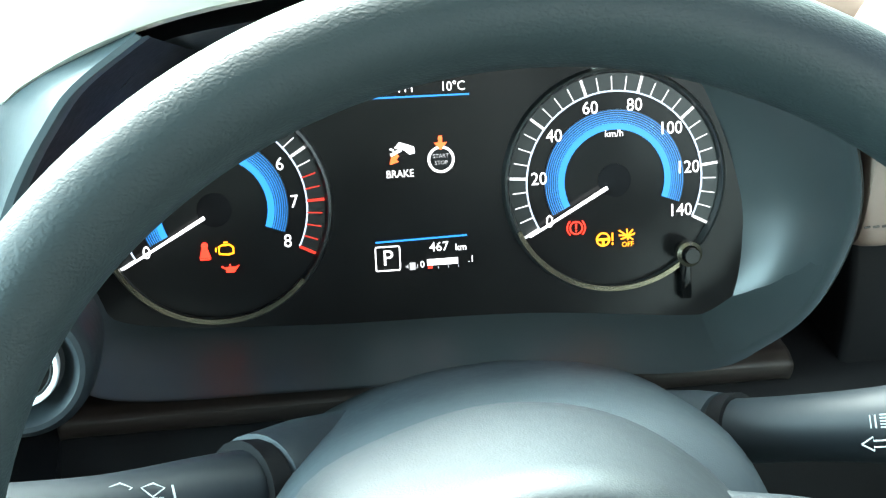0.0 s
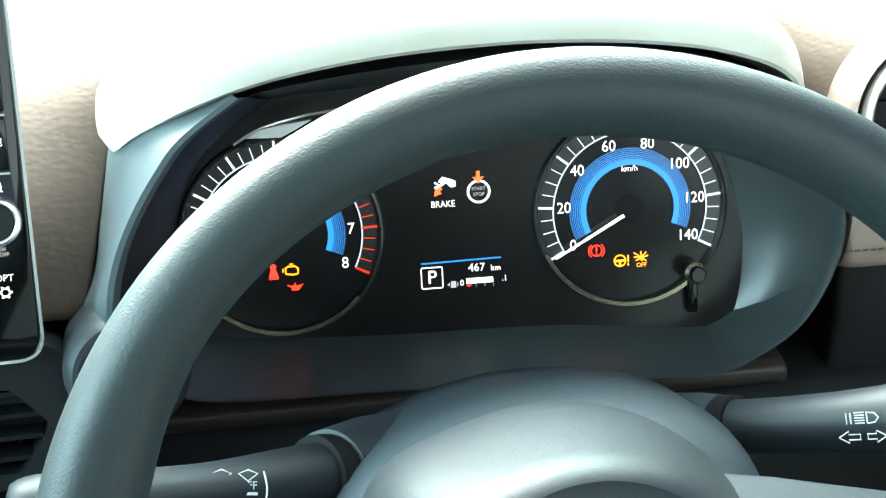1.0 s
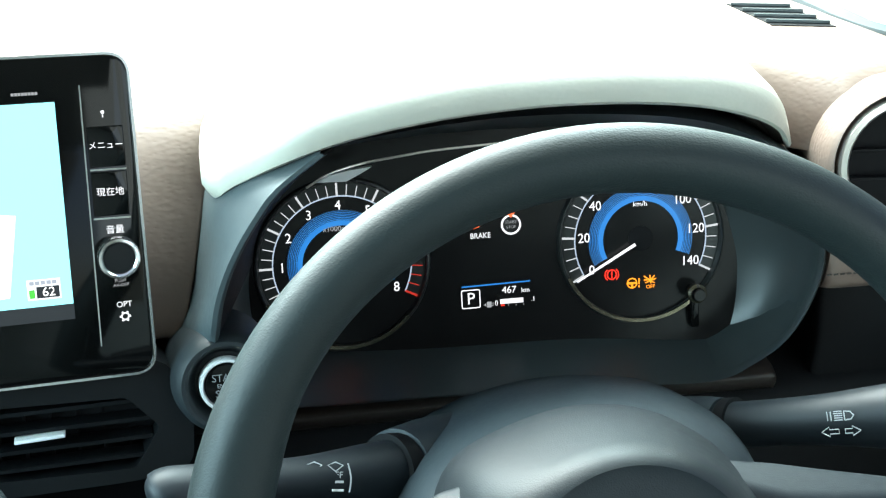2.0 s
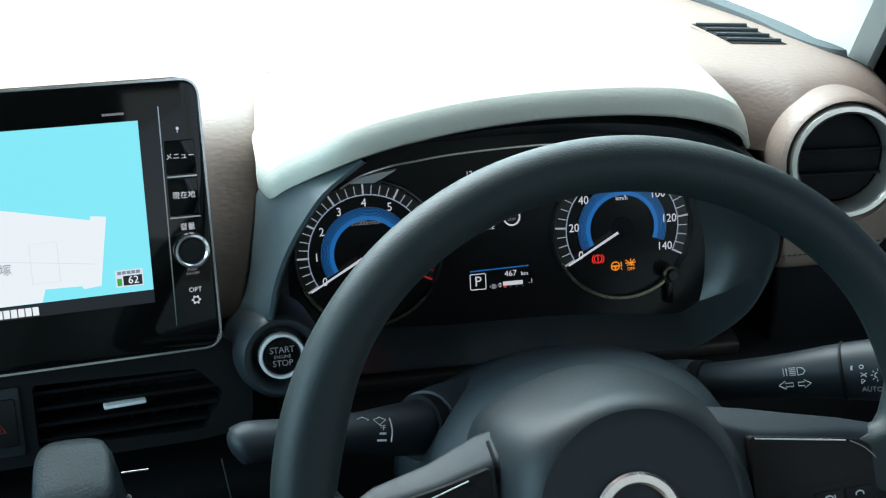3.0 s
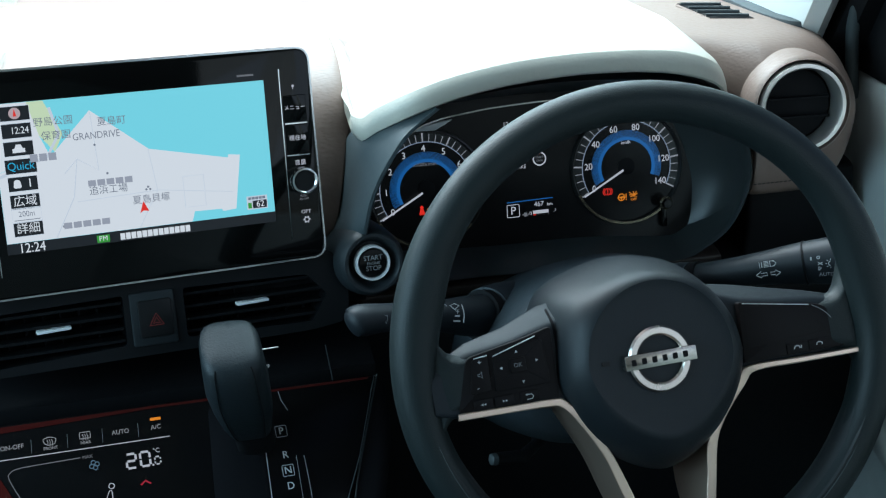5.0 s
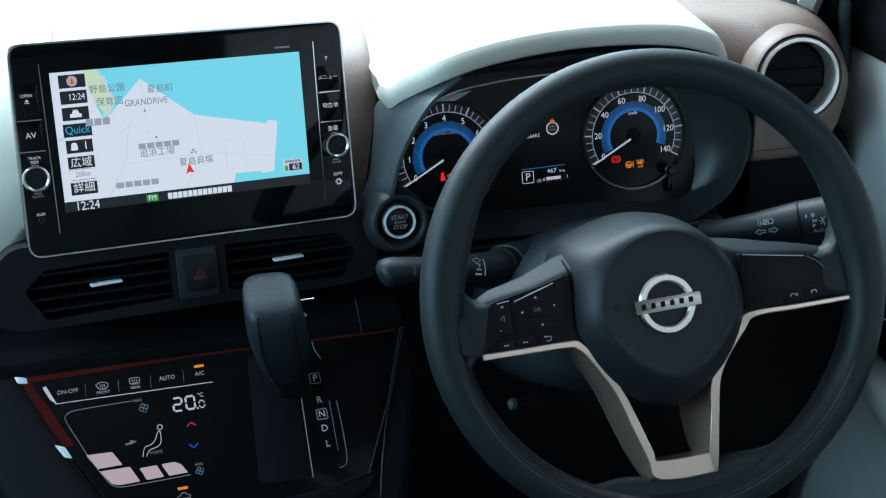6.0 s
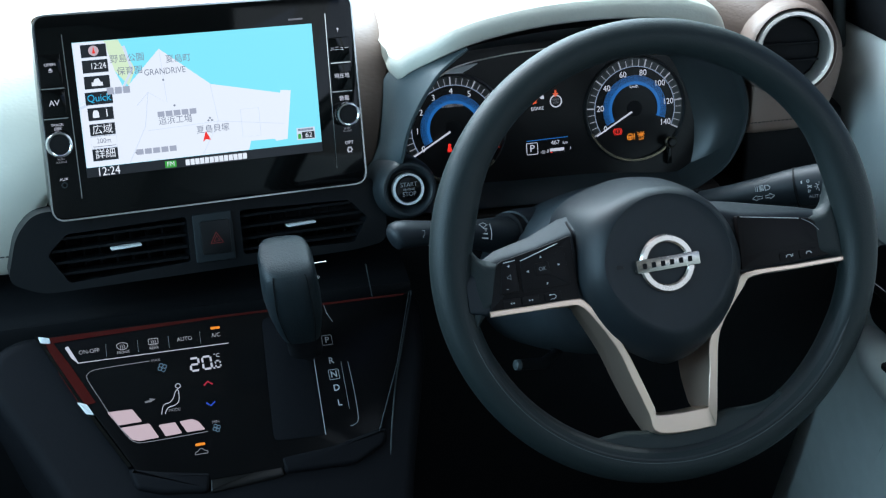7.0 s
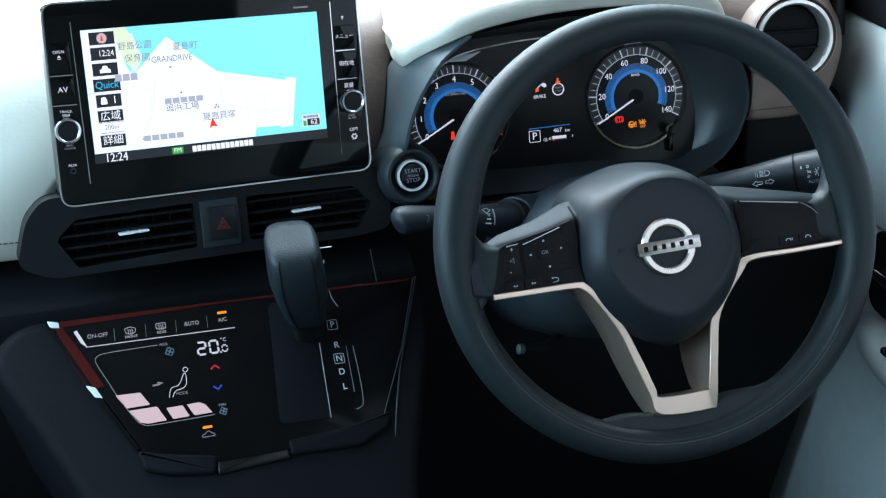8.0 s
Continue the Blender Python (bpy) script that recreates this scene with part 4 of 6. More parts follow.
# silver trim: along the lower edge of both arms and down round the open lower arm
OUTER = [(-0.1456, -0.0256), (-0.1104, -0.0266), (-0.0815, -0.0284), (-0.0745, -0.0310), (-0.0690, -0.0385), (-0.0530, -0.0690), (-0.0440, -0.0990), (-0.0330, -0.1290), (-0.0215, -0.1425), (0.0205, -0.1446), (0.0278, -0.1400), (0.0345, -0.1000), (0.0422, -0.0667), (0.0640, -0.0385), (0.0750, -0.0304), (0.1104, -0.0300), (0.1522, -0.0298)]
INNER = [(-0.1452, -0.0208), (-0.1104, -0.0217), (-0.0775, -0.0225), (-0.0690, -0.0250), (-0.0590, -0.0382), (-0.0425, -0.0642), (-0.0330, -0.0880), (-0.0228, -0.1180), (-0.0190, -0.1255), (0.0180, -0.1268), (0.0220, -0.1235), (0.0270, -0.0960), (0.0325, -0.0683), (0.0580, -0.0345), (0.0680, -0.0252), (0.1104, -0.0255), (0.1524, -0.0256)]
SLANT = [0, 0, 0, 0, 0, 0, 0, 0, 0, -0.002, -0.007, -0.008, -0.007, -0.002, 0, 0, 0]
CHAMFER = [0.10, 0.12, 0.25, 0.32, 0.45, 0.50, 0.52, 0.50, 0.18, 0.14, 0.16, 0.16, 0.16, 0.18, 0.26, 0.26, 0.20]
FRONTS = [-0.0085, -0.0100, -0.0105, -0.0107, -0.0112, -0.0145, -0.0180, -0.0215, -0.0225, -0.0225, -0.0215, -0.0190, -0.0165, -0.0125, -0.0105, -0.0085, -0.0065]
BACKS = [-0.0120, -0.0180, -0.0280, -0.0340, -0.0420, -0.0500, -0.0480, -0.0460, -0.0440, -0.0440, -0.0460, -0.0640, -0.0640, -0.0480, -0.0300, -0.0180, -0.0100]


def eased(values, per):
    return [p.x for p in smooth_line([(v, 0, 0) for v in values], per)]


rings = []
for o, q, back, front, cut, slant in zip(smooth_line(OUTER, 4), smooth_line(INNER, 4), eased(BACKS, 4), eased(FRONTS, 4), eased(CHAMFER, 4), eased(SLANT, 4)):
    across = (q - o).normalized() * 0.0008
    wide = (q - o).length
    edge = o + (q - o) * cut
    drop = 3.0 * cut * wide
    mid = o + (q - o) * cut * 0.52
    rings.append([at(p.x, p.y, w) for p, w in ((o, back), (o, front - drop - 0.0008), (o + across * 0.4, front - drop), (mid, front - 0.38 * drop), (edge - across * 0.4, front - 0.0003), (edge + across * 0.4, front), (q - across, front), (q - across * 0.3, front - 0.0004), (q, front - 0.0012), (q + Vector((slant, 0)), back))])
part("trim", loft(rings), TRIM, wheel, "satin silver trim with an open lower arm", 25)

# switch panels
LP = rounded([(-0.1440, -0.0205), (-0.1335, 0.0150), (-0.1200, 0.0172), (-0.0930, 0.0218), (-0.0715, 0.0268), (-0.0725, -0.0235)], [0.001, 0.005, 0.01, 0.01, 0.002, 0.001], 4)
left_panel = part("left_switch_panel", slab(LP, -0.024, -0.0118, 0.0008), SWITCHBLACK, wheel, "black switch panel with small buttons")
RP = rounded([(0.0650, -0.0230), (0.0675, 0.0205), (0.1205, 0.0112), (0.1330, 0.0080), (0.1455, -0.0190), (0.1450, -0.0230)], [0.001, 0.002, 0.005, 0.006, 0.003, 0.001], 4)
right_panel = part("right_switch_panel", slab(RP, -0.024, -0.0108, 0.0008), SWITCHBLACK, wheel, "black switch panel with call buttons")
WL, WR = -0.0118, -0.0108
part("button", slab(rounded([(-0.1345, -0.0100), (-0.1295, 0.0135), (-0.1190, 0.0140), (-0.1195, -0.0095)], 0.0018, 3), WL, WL + 0.0012, 0.0004), SWITCHBLACK, left_panel)
PADKEY = rounded([(-0.1165, -0.0108), (-0.1150, 0.0130), (-0.0872, 0.0205), (-0.0790, 0.0190), (-0.0775, -0.0112)], 0.0016, 3)
part("button", slab(PADKEY, WL, WL + 0.0010, 0.0004), SWITCHBLACK, left_panel)
for a, b in (((-0.1148, 0.0125), (-0.1045, 0.0098)), ((-0.0815, 0.0185), (-0.0930, 0.0098)), ((-0.1155, -0.0100), (-0.1045, -0.0002)), ((-0.0785, -0.0105), (-0.0930, -0.0002))):
    part("key_groove", line([a, b], 0.0005, WL + 0.0008, 0.0004), DEEP, left_panel)
part("button", slab(rounded([(-0.1045, -0.0002), (-0.0930, -0.0002), (-0.0930, 0.0098), (-0.1045, 0.0098)], 0.0014, 3), WL + 0.0010, WL + 0.0024, 0.0004), SWITCHBLACK, left_panel)
part("edge_line", line([(-0.1150, 0.0135), (-0.0835, 0.0222)], 0.0006, WL + 0.0002, 0.0012), PRINT, left_panel)
part("edge_line", line([(-0.1285, 0.0140), (-0.1190, 0.0148)], 0.0006, WL + 0.0002, 0.0012), PRINT, left_panel)
for u in (-0.1265, -0.1115, -0.0935):
    part("button", box(u - 0.0068, u + 0.0068, -0.0212, -0.0140, WL, WL + 0.0010, 0.001, 0.0004), SWITCHBLACK, left_panel)
PW = WL + 0.0013


def arrow(u, v, d, size=0.0011):
    pts = [Vector((size, 0)), Vector((-size * 0.7, size * 0.9)), Vector((-size * 0.7, -size * 0.9))]
    rot = Matrix.Rotation(radians(d), 2)
    return slab([tuple(rot @ p + Vector((u, v))) for p in pts], PW, PW + 0.0003, 0.00005, 1)


for u, v, d in ((-0.0985, 0.0140, 90), (-0.1105, 0.0045, 180), (-0.0850, 0.0060, 0), (-0.0965, -0.0070, 270)):
    part("mark", arrow(u, v, d), PRINT, left_panel)
lettering("OK", 0.0042, left_panel, -0.0988, 0.0048, WL + 0.0026, DIMPRINT)
lettering("+", 0.0050, left_panel, -0.1250, 0.0108, PW, PRINT)
lettering("-", 0.0050, left_panel, -0.1285, -0.0060, PW, PRINT)
part("mark", line([(-0.1274, 0.0016), (-0.1262, 0.0018), (-0.1246, 0.0002), (-0.1246, 0.0046), (-0.1262, 0.0030), (-0.1274, 0.0030)], 0.0004, PW, closed=True), DIMPRINT, left_panel, "small loudspeaker sign")
part("mark", joined(arrow(-0.1275, -0.0176, 180, 0.0009), arrow(-0.1255, -0.0176, 180, 0.0009)), PRINT, left_panel)
part("mark", joined(arrow(-0.1125, -0.0176, 0, 0.0009), arrow(-0.1105, -0.0176, 0, 0.0009)), PRINT, left_panel)
part("mark", joined(line([(-0.0960, -0.0195), (-0.0925, -0.0195), (-0.0910, -0.0178), (-0.0925, -0.0162), (-0.0955, -0.0162)], 0.0005, PW), arrow(-0.0960, -0.0162, 180, 0.0009)), PRINT, left_panel)
part("edge_line", line([(0.0700, 0.0190), (0.1200, 0.0102)], 0.0007, WR + 0.0002, 0.0006), PRINT, right_panel)
part("blank_plate", slab(rounded([(0.0690, -0.0130), (0.0705, 0.0172), (0.1190, 0.0088), (0.1320, -0.0105)], 0.002, 3), WR - 0.0004, WR + 0.0001, 0.0002), SWITCHBLACK, right_panel)
part("edge_line", line(smooth_line([(0.1225, 0.0095), (0.1310, 0.0040), (0.1375, -0.0045), (0.1405, -0.0130)], 4), 0.0005, WR + 0.0002, 0.0003), DIMPRINT, right_panel)
for u in (0.1060, 0.1235):
    b = part("button", box(u - 0.0078, u + 0.0078, -0.0222, -0.0150, WR, WR + 0.0007, 0.001, 0.0003), SWITCHBLACK, right_panel)
    part("mark", line(smooth_line([(u - 0.0022, -0.0194), (u - 0.0018, -0.0179), (u, -0.0173), (u + 0.0018, -0.0179), (u + 0.0022, -0.0194)], 3), 0.0007, WR + 0.0008), PRINT, b)
    if u < 0.12:
        part("mark", line([(u + 0.0034, -0.0194), (u + 0.0034, -0.0172)], 0.0006, WR + 0.0008), PRINT, b)

# ---------------------------------------------------------------- column cover and stalks
column = thing("steering_column", WHEEL, "dark rounded steering column cover", "steering column")
rows = [oval(w, a, b, v, 72, 2.25, u, None, r) for w, a, b, v, u, r in ((-0.088, 0.070, 0.052, -0.006, 0.004, 0.062), (-0.092, 0.083, 0.058, -0.007, 0.006, 0.074), (-0.100, 0.093, 0.0635, -0.008, 0.010, 0.082), (-0.114, 0.101, 0.0680, -0.008, 0.014, 0.087), (-0.15, 0.108, 0.0735, -0.008, 0.020, 0.091), (-0.20, 0.112, 0.0775, -0.009, 0.024, 0.093), (-0.26, 0.112, 0.0760, -0.010, 0.024, 0.093), (-0.31, 0.110, 0.0740, -0.010, 0.024, 0.092))]
part("cover", loft(rows), COVER, column)
part("stalk_boss", tube([(0.050, 0.536, 0.878), (0.075, 0.512, 0.892), (0.092, 0.496, 0.9015), (0.0985, 0.4885, 0.9052)], [0.022, 0.0205, 0.0190, 0.0180], 28), COVER, column).matrix_basis = WHEEL.inverted()
part("stalk_boss", tube([(-0.030, 0.530, 0.870), (-0.064, 0.500, 0.892), (-0.080, 0.4835, 0.9025)], [0.034, 0.027, 0.0225], 28), COVER, column).matrix_basis = WHEEL.inverted()
tilt = part("tilt_lever", tube([(-0.0300, 0.500, 0.812), (-0.0420, 0.462, 0.7905), (-0.0600, 0.442, 0.7930), (-0.0860, 0.436, 0.7985)], [0.005, 0.005, 0.0055, 0.0050], 14), DEEP, column, "dark lever under the column")
tilt.matrix_basis = WHEEL.inverted()
# grey tip paints the glint at the lever's end
part("lever_glint", tube([(-0.0845, 0.4335, 0.7995), (-0.0885, 0.4325, 0.8005), (-0.0900, 0.4322, 0.8008)], [0.0050, 0.0046, 0.0020], 14), SEAL, tilt)
part("cover_step", loft([oval(-0.080, 0.064, 0.052, 0.000, 64, 2.1, 0.0), oval(-0.084, 0.070, 0.057, 0.0, 64, 2.1, 0.0), oval(-0.100, 0.073, 0.060, 0.0, 64, 2.1, 0.0)]), DARK, column)


def stalk(name, path, sizes, label):
    """A control stalk: ovals along a path, each (half width across, half height)."""
    P = smooth_line(path, 5)
    S = smooth_line([(a, b, 0) for a, b in sizes], 5)
    rings = []
    for i, (p, s) in enumerate(zip(P, S)):
        d = (P[min(i + 1, len(P) - 1)] - P[max(i - 1, 0)]).normalized()
        fwd = d.cross(Vector((0, 0, 1))).normalized()
        up = fwd.cross(d).normalized()
        rings.append([p + fwd * s.x * math.cos(t) + up * s.y * math.sin(t) for t in np.linspace(0, 2 * math.pi, 24, endpoint=False)])
    ob = thing(name, label=label, category="control stalk")
    part("lever", loft(rings), STALK, ob)
    return ob


lever = stalk("lamp_stalk", [(0.082, 0.508, 0.897), (0.104, 0.482, 0.9125), (0.134, 0.452, 0.9300), (0.165, 0.430, 0.9418), (0.193, 0.413, 0.949), (0.1955, 0.412, 0.9495)],
              [(0.014, 0.0150), (0.0120, 0.0125), (0.0125, 0.0130), (0.0155, 0.0170), (0.0175, 0.0195), (0.012, 0.014)], "dark lamp and indicator stalk with white signs")
part("collar", tube([(0.0995, 0.4875, 0.9092), (0.1035, 0.4830, 0.9118)], 0.0148, 24), DEEP, lever)
LS = plate((0.138, 0.4310, 0.9395), -34, 14, -16)
sign = lambda pts, width=0.0006: line(pts, width, 0.0)
marks = part("signs", joined(sign([(-0.0120, -0.0035), (-0.0080, -0.0060), (-0.0080, -0.0046), (-0.0035, -0.0046), (-0.0035, -0.0024), (-0.0080, -0.0024), (-0.0080, -0.0010), (-0.0120, -0.0035)], 0.0005), sign([(0.007, -0.0035), (0.003, -0.0060), (0.003, -0.0046), (-0.0005, -0.0046), (-0.0005, -0.0024), (0.003, -0.0024), (0.003, -0.0010), (0.007, -0.0035)], 0.0005),
                             sign([(0.000, 0.0020), (0.000, 0.0066), (0.003, 0.0062), (0.0045, 0.0043), (0.003, 0.0024), (0.000, 0.0020)]), *[sign([(-0.005, 0.0022 + 0.0011 * k), (-0.001, 0.0022 + 0.0011 * k)], 0.0005) for k in range(5)], sign([(-0.0065, 0.0020), (-0.0065, 0.0066)]), sign([(-0.0082, 0.0020), (-0.0082, 0.0066)], 0.0004)), PRINT, lever)
marks.matrix_basis = LS
part("ring_groove", tube([(0.166, 0.4297, 0.9420), (0.1672, 0.4290, 0.9424)], 0.0176, 28), DEEP, lever)
LE = plate((0.1690, 0.4070, 0.9478), -28, 14, -8)
marks = part("signs", joined(sign([(-0.0085, 0.0085), (-0.0085, 0.0060)], 0.0012), ringline((-0.003, 0.0080), 0.0011, 0.0005, 0.0, 12), ringline((0.0060, 0.0030), 0.0016, 0.0006, 0.0, 12), *[sign([(0.0060 + 0.0026 * math.cos(a), 0.0030 + 0.0026 * math.sin(a)), (0.0060 + 0.0038 * math.cos(a), 0.0030 + 0.0038 * math.sin(a))], 0.0005) for a in np.linspace(0, 2 * math.pi, 8, endpoint=False)], sign([(-0.0035, 0.0045), (0.0, 0.0020)], 0.0005), sign([(-0.0035, 0.0022), (0.0, 0.0042)], 0.0005), sign([(-0.003, -0.0020), (-0.003, 0.0006), (-0.001, -0.0002), (-0.003, -0.0020)], 0.0005)), PRINT, lever)
marks.matrix_basis = LE
text = lettering("AUTO", 0.0042, lever, 0, 0, 0, DIMPRINT)
text.matrix_basis = LE @ Matrix.Translation(at(0.003, -0.0055, 0.0))

wiper = stalk("wiper_stalk", [(-0.070, 0.490, 0.899), (-0.098, 0.470, 0.911), (-0.130, 0.450, 0.925), (-0.165, 0.433, 0.937), (-0.188, 0.424, 0.9420), (-0.1935, 0.4222, 0.9412), (-0.1965, 0.4212, 0.9405), (-0.1980, 0.4207, 0.9400)],
              [(0.017, 0.0180), (0.0155, 0.0160), (0.0120, 0.0112), (0.0115, 0.0104), (0.0128, 0.0118), (0.0115, 0.0108), (0.0085, 0.0082), (0.0030, 0.0030)], "dark wiper stalk with white signs")
part("collar", tube([(-0.078, 0.4845, 0.902), (-0.085, 0.4795, 0.905)], 0.0205, 24), DEEP, wiper)
WS = plate((-0.172, 0.4190, 0.9440), 18, 25, 12)
marks = part("signs", joined(line([(-0.003, -0.002), (0.003, -0.002), (0.003, 0.002), (-0.003, 0.002)], 0.0005, 0.0, closed=True), line([(0.0, 0.0), (0.002, -0.004)], 0.0005, 0.0)), DIMPRINT, wiper)
marks.matrix_basis = WS
WE = plate((-0.1150, 0.4470, 0.9268), 24, 33, 18)
marks = part("signs", joined(line([(-0.012, 0.006), (-0.008, 0.0075), (-0.004, 0.006), (-0.008, 0.003)], 0.0006, 0.0, closed=True), line([(-0.001, 0.006), (0.003, 0.0075), (0.007, 0.006), (0.003, 0.003)], 0.0006, 0.0, closed=True), line(smooth_line([(0.0095, 0.007), (0.0110, 0.0), (0.0100, -0.007)], 4), 0.0007, 0.0), line([(0.001, -0.002), (0.007, -0.002)], 0.0012, 0.0), line([(0.001, -0.006), (0.007, -0.006)], 0.0012, 0.0)), PRINT, wiper)
marks.matrix_basis = WE
text = lettering("OFF", 0.0045, wiper, 0, 0, 0, PRINT)
text.matrix_basis = WE @ Matrix.Translation(at(0.003, 0.0012, 0.0))

# ---------------------------------------------------------------- start button
START = plate((-0.162, 0.515, 0.944), 6, 14, 2)
pod = thing("start_button", START, "round engine start button with a silver ring in a dark pod", "start button")
part("pod", lathe([(0.0300, -0.060), (0.0292, -0.030), (0.0283, -0.016), (0.0272, -0.008), (0.0256, -0.0030), (0.0236, -0.0006), (0.0216, -0.0006), (0.0202, -0.0022), (0.0192, -0.0055), (0.0175, -0.0105), (0.0160, -0.0120), (0.0, -0.0120)], 64), POD, pod, "dark funnel round the button")
part("silver_ring", hoop([(0.0120, -0.0095), (0.0144, -0.0095), (0.0144, -0.003), (0.0138, -0.0012), (0.0127, -0.0012), (0.0120, -0.003)], 64), RINGSILVER, pod)
part("button", lathe([(0.0118, -0.0095), (0.0118, -0.0032), (0.0108, -0.0022), (0.0, -0.0020)], 48), GLOSS, pod)
lettering("START", 0.0056, pod, 0, 0.0042, -0.0017, DIMPRINT, squeeze=0.95)
lettering("ENGINE", 0.0030, pod, 0, 0.0000, -0.0017, DIMPRINT)
lettering("STOP", 0.0056, pod, 0, -0.0042, -0.0017, DIMPRINT, squeeze=0.95)

# ---------------------------------------------------------------- navigation unit
NAV = plate((-0.3343, 0.5253, 1.0414), 9.61, 12.94, 2.54) @ Matrix.Scale(0.982, 4)
nav = thing("navigation_unit", NAV, "glossy black navigation unit showing a coastal map", "navigation unit")
BODY = [(-0.1338, -0.0895), (0.1412, -0.0890), (0.1395, 0.0786), (-0.1312, 0.0793)]
part("casing", slab(rounded(BODY, 0.0115, 7), -0.030, 0.0008, 0.002, 3), GLOSS, nav)
part("edge_strip", line([tuple(p) for p in rounded(BODY, 0.0115, 7)], 0.0014, 0.0002, 0.0008, True), KNOBMETAL, nav, "thin silver edge")
screen = part("screen", box(-0.1023, 0.1023, -0.0560, 0.0560, 0.0008, 0.0014, 0, 0.0001, 1), SCREENBLACK_ON, nav, "lit screen with a map")
Z = 0.0015
flat("map_water", [(-0.1021, -0.0478), (0.1021, -0.0478), (0.1021, 0.0557), (-0.1021, 0.0557)], Z, SEA_ON, screen, 0.0001)
flat("map_land", [(-0.1019, -0.0476), (0.0363, -0.0476), (0.0388, -0.0400), (0.0600, -0.0405), (0.0610, -0.0425), (0.0714, -0.0417), (0.0781, 0.0), (0.0690, 0.0012), (0.0685, -0.0012), (0.0086, 0.0120), (-0.0321, 0.0452), (-0.0629, 0.0147), (-0.1019, 0.0050)], Z + 0.0003, LAND_ON, screen, 0.0001)
flat("map_land", [(-0.1019, 0.0052), (-0.0640, 0.0147), (-0.0700, 0.0300), (-0.0765, 0.0555), (-0.1019, 0.0555)], Z + 0.0002, LAND_ON, screen, 0.0001)
flat("map_park", [(-0.0600, 0.0170), (-0.0531, 0.0299), (-0.0575, 0.0400), (-0.0648, 0.0555), (-0.0765, 0.0555), (-0.0700, 0.0300)], Z + 0.0002, PARK_ON, screen, 0.0001)
part("map_road", joined(line([(-0.1015, 0.002), (-0.066, 0.014), (-0.056, 0.030), (-0.061, 0.050)], 0.0022, Z + 0.0005), line([(-0.066, -0.047), (-0.050, -0.018), (-0.045, 0.010), (-0.055, 0.0)], 0.0007, Z + 0.0005), line([(0.008, 0.012), (0.012, -0.020), (-0.004, -0.047)], 0.0005, Z + 0.0005), line([(-0.048, -0.022), (0.012, -0.020), (0.070, -0.028)], 0.0005, Z + 0.0005), line([(-0.045, 0.010), (-0.030, 0.000), (-0.032, 0.044)], 0.0005, Z + 0.0005), line([(0.032, -0.012), (0.048, -0.012), (0.048, -0.036), (0.032, -0.036)], 0.0005, Z + 0.0005, closed=True)), ROAD_ON, screen)
T = Z + 0.0008
lettering("GRANDRIVE", 0.0074, screen, -0.0290, 0.0262, T, MAPTEXT_ON, squeeze=0.86)
lettering("夏島町", 0.0072, screen, -0.0168, 0.0357, T, MAPTEXT_ON)
bars(screen, -0.0225, -0.0093, 0.0340, 0.0046, T, MAPGREY_ON, 5)
lettering("追浜工場", 0.0072, screen, -0.0245, -0.0155, T, MAPTEXT_ON)
lettering("夏島貝塚", 0.0072, screen, 0.0066, -0.0262, T, MAPTEXT_ON)
bars(screen, -0.0430, -0.0390, 0.0350, 0.0046, T, MAPGREY_ON, 5)
lettering("野島公園", 0.0072, screen, -0.0590, 0.0395, T, MAPTEXT_ON)
lettering("保育園", 0.0072, screen, -0.0580, 0.0290, T, MAPTEXT_ON)
bars(screen, -0.0690, 0.0140, 0.0200, 0.0056, T, MAPGREY_ON, 3)
for u, v in ((-0.0311, 0.0192), (-0.0600, -0.0392), (-0.0240, -0.0030), (0.0035, -0.0186), (0.0065, -0.0186), (0.0050, -0.0166)):
    part("map_dot", lathe([(0.0009, T), (0.0009, T + 0.0001), (0.0, T + 0.0001)], 10, (u, v)), MAPTEXT_ON, screen)
part("position_arrow", slab([(-0.0030, -0.0362), (-0.0002, -0.0344), (0.0040, -0.0352), (0.0002, -0.0272)], T + 0.0002, T + 0.0004, 0.00005, 1), RED_ON, screen, "red position arrow")
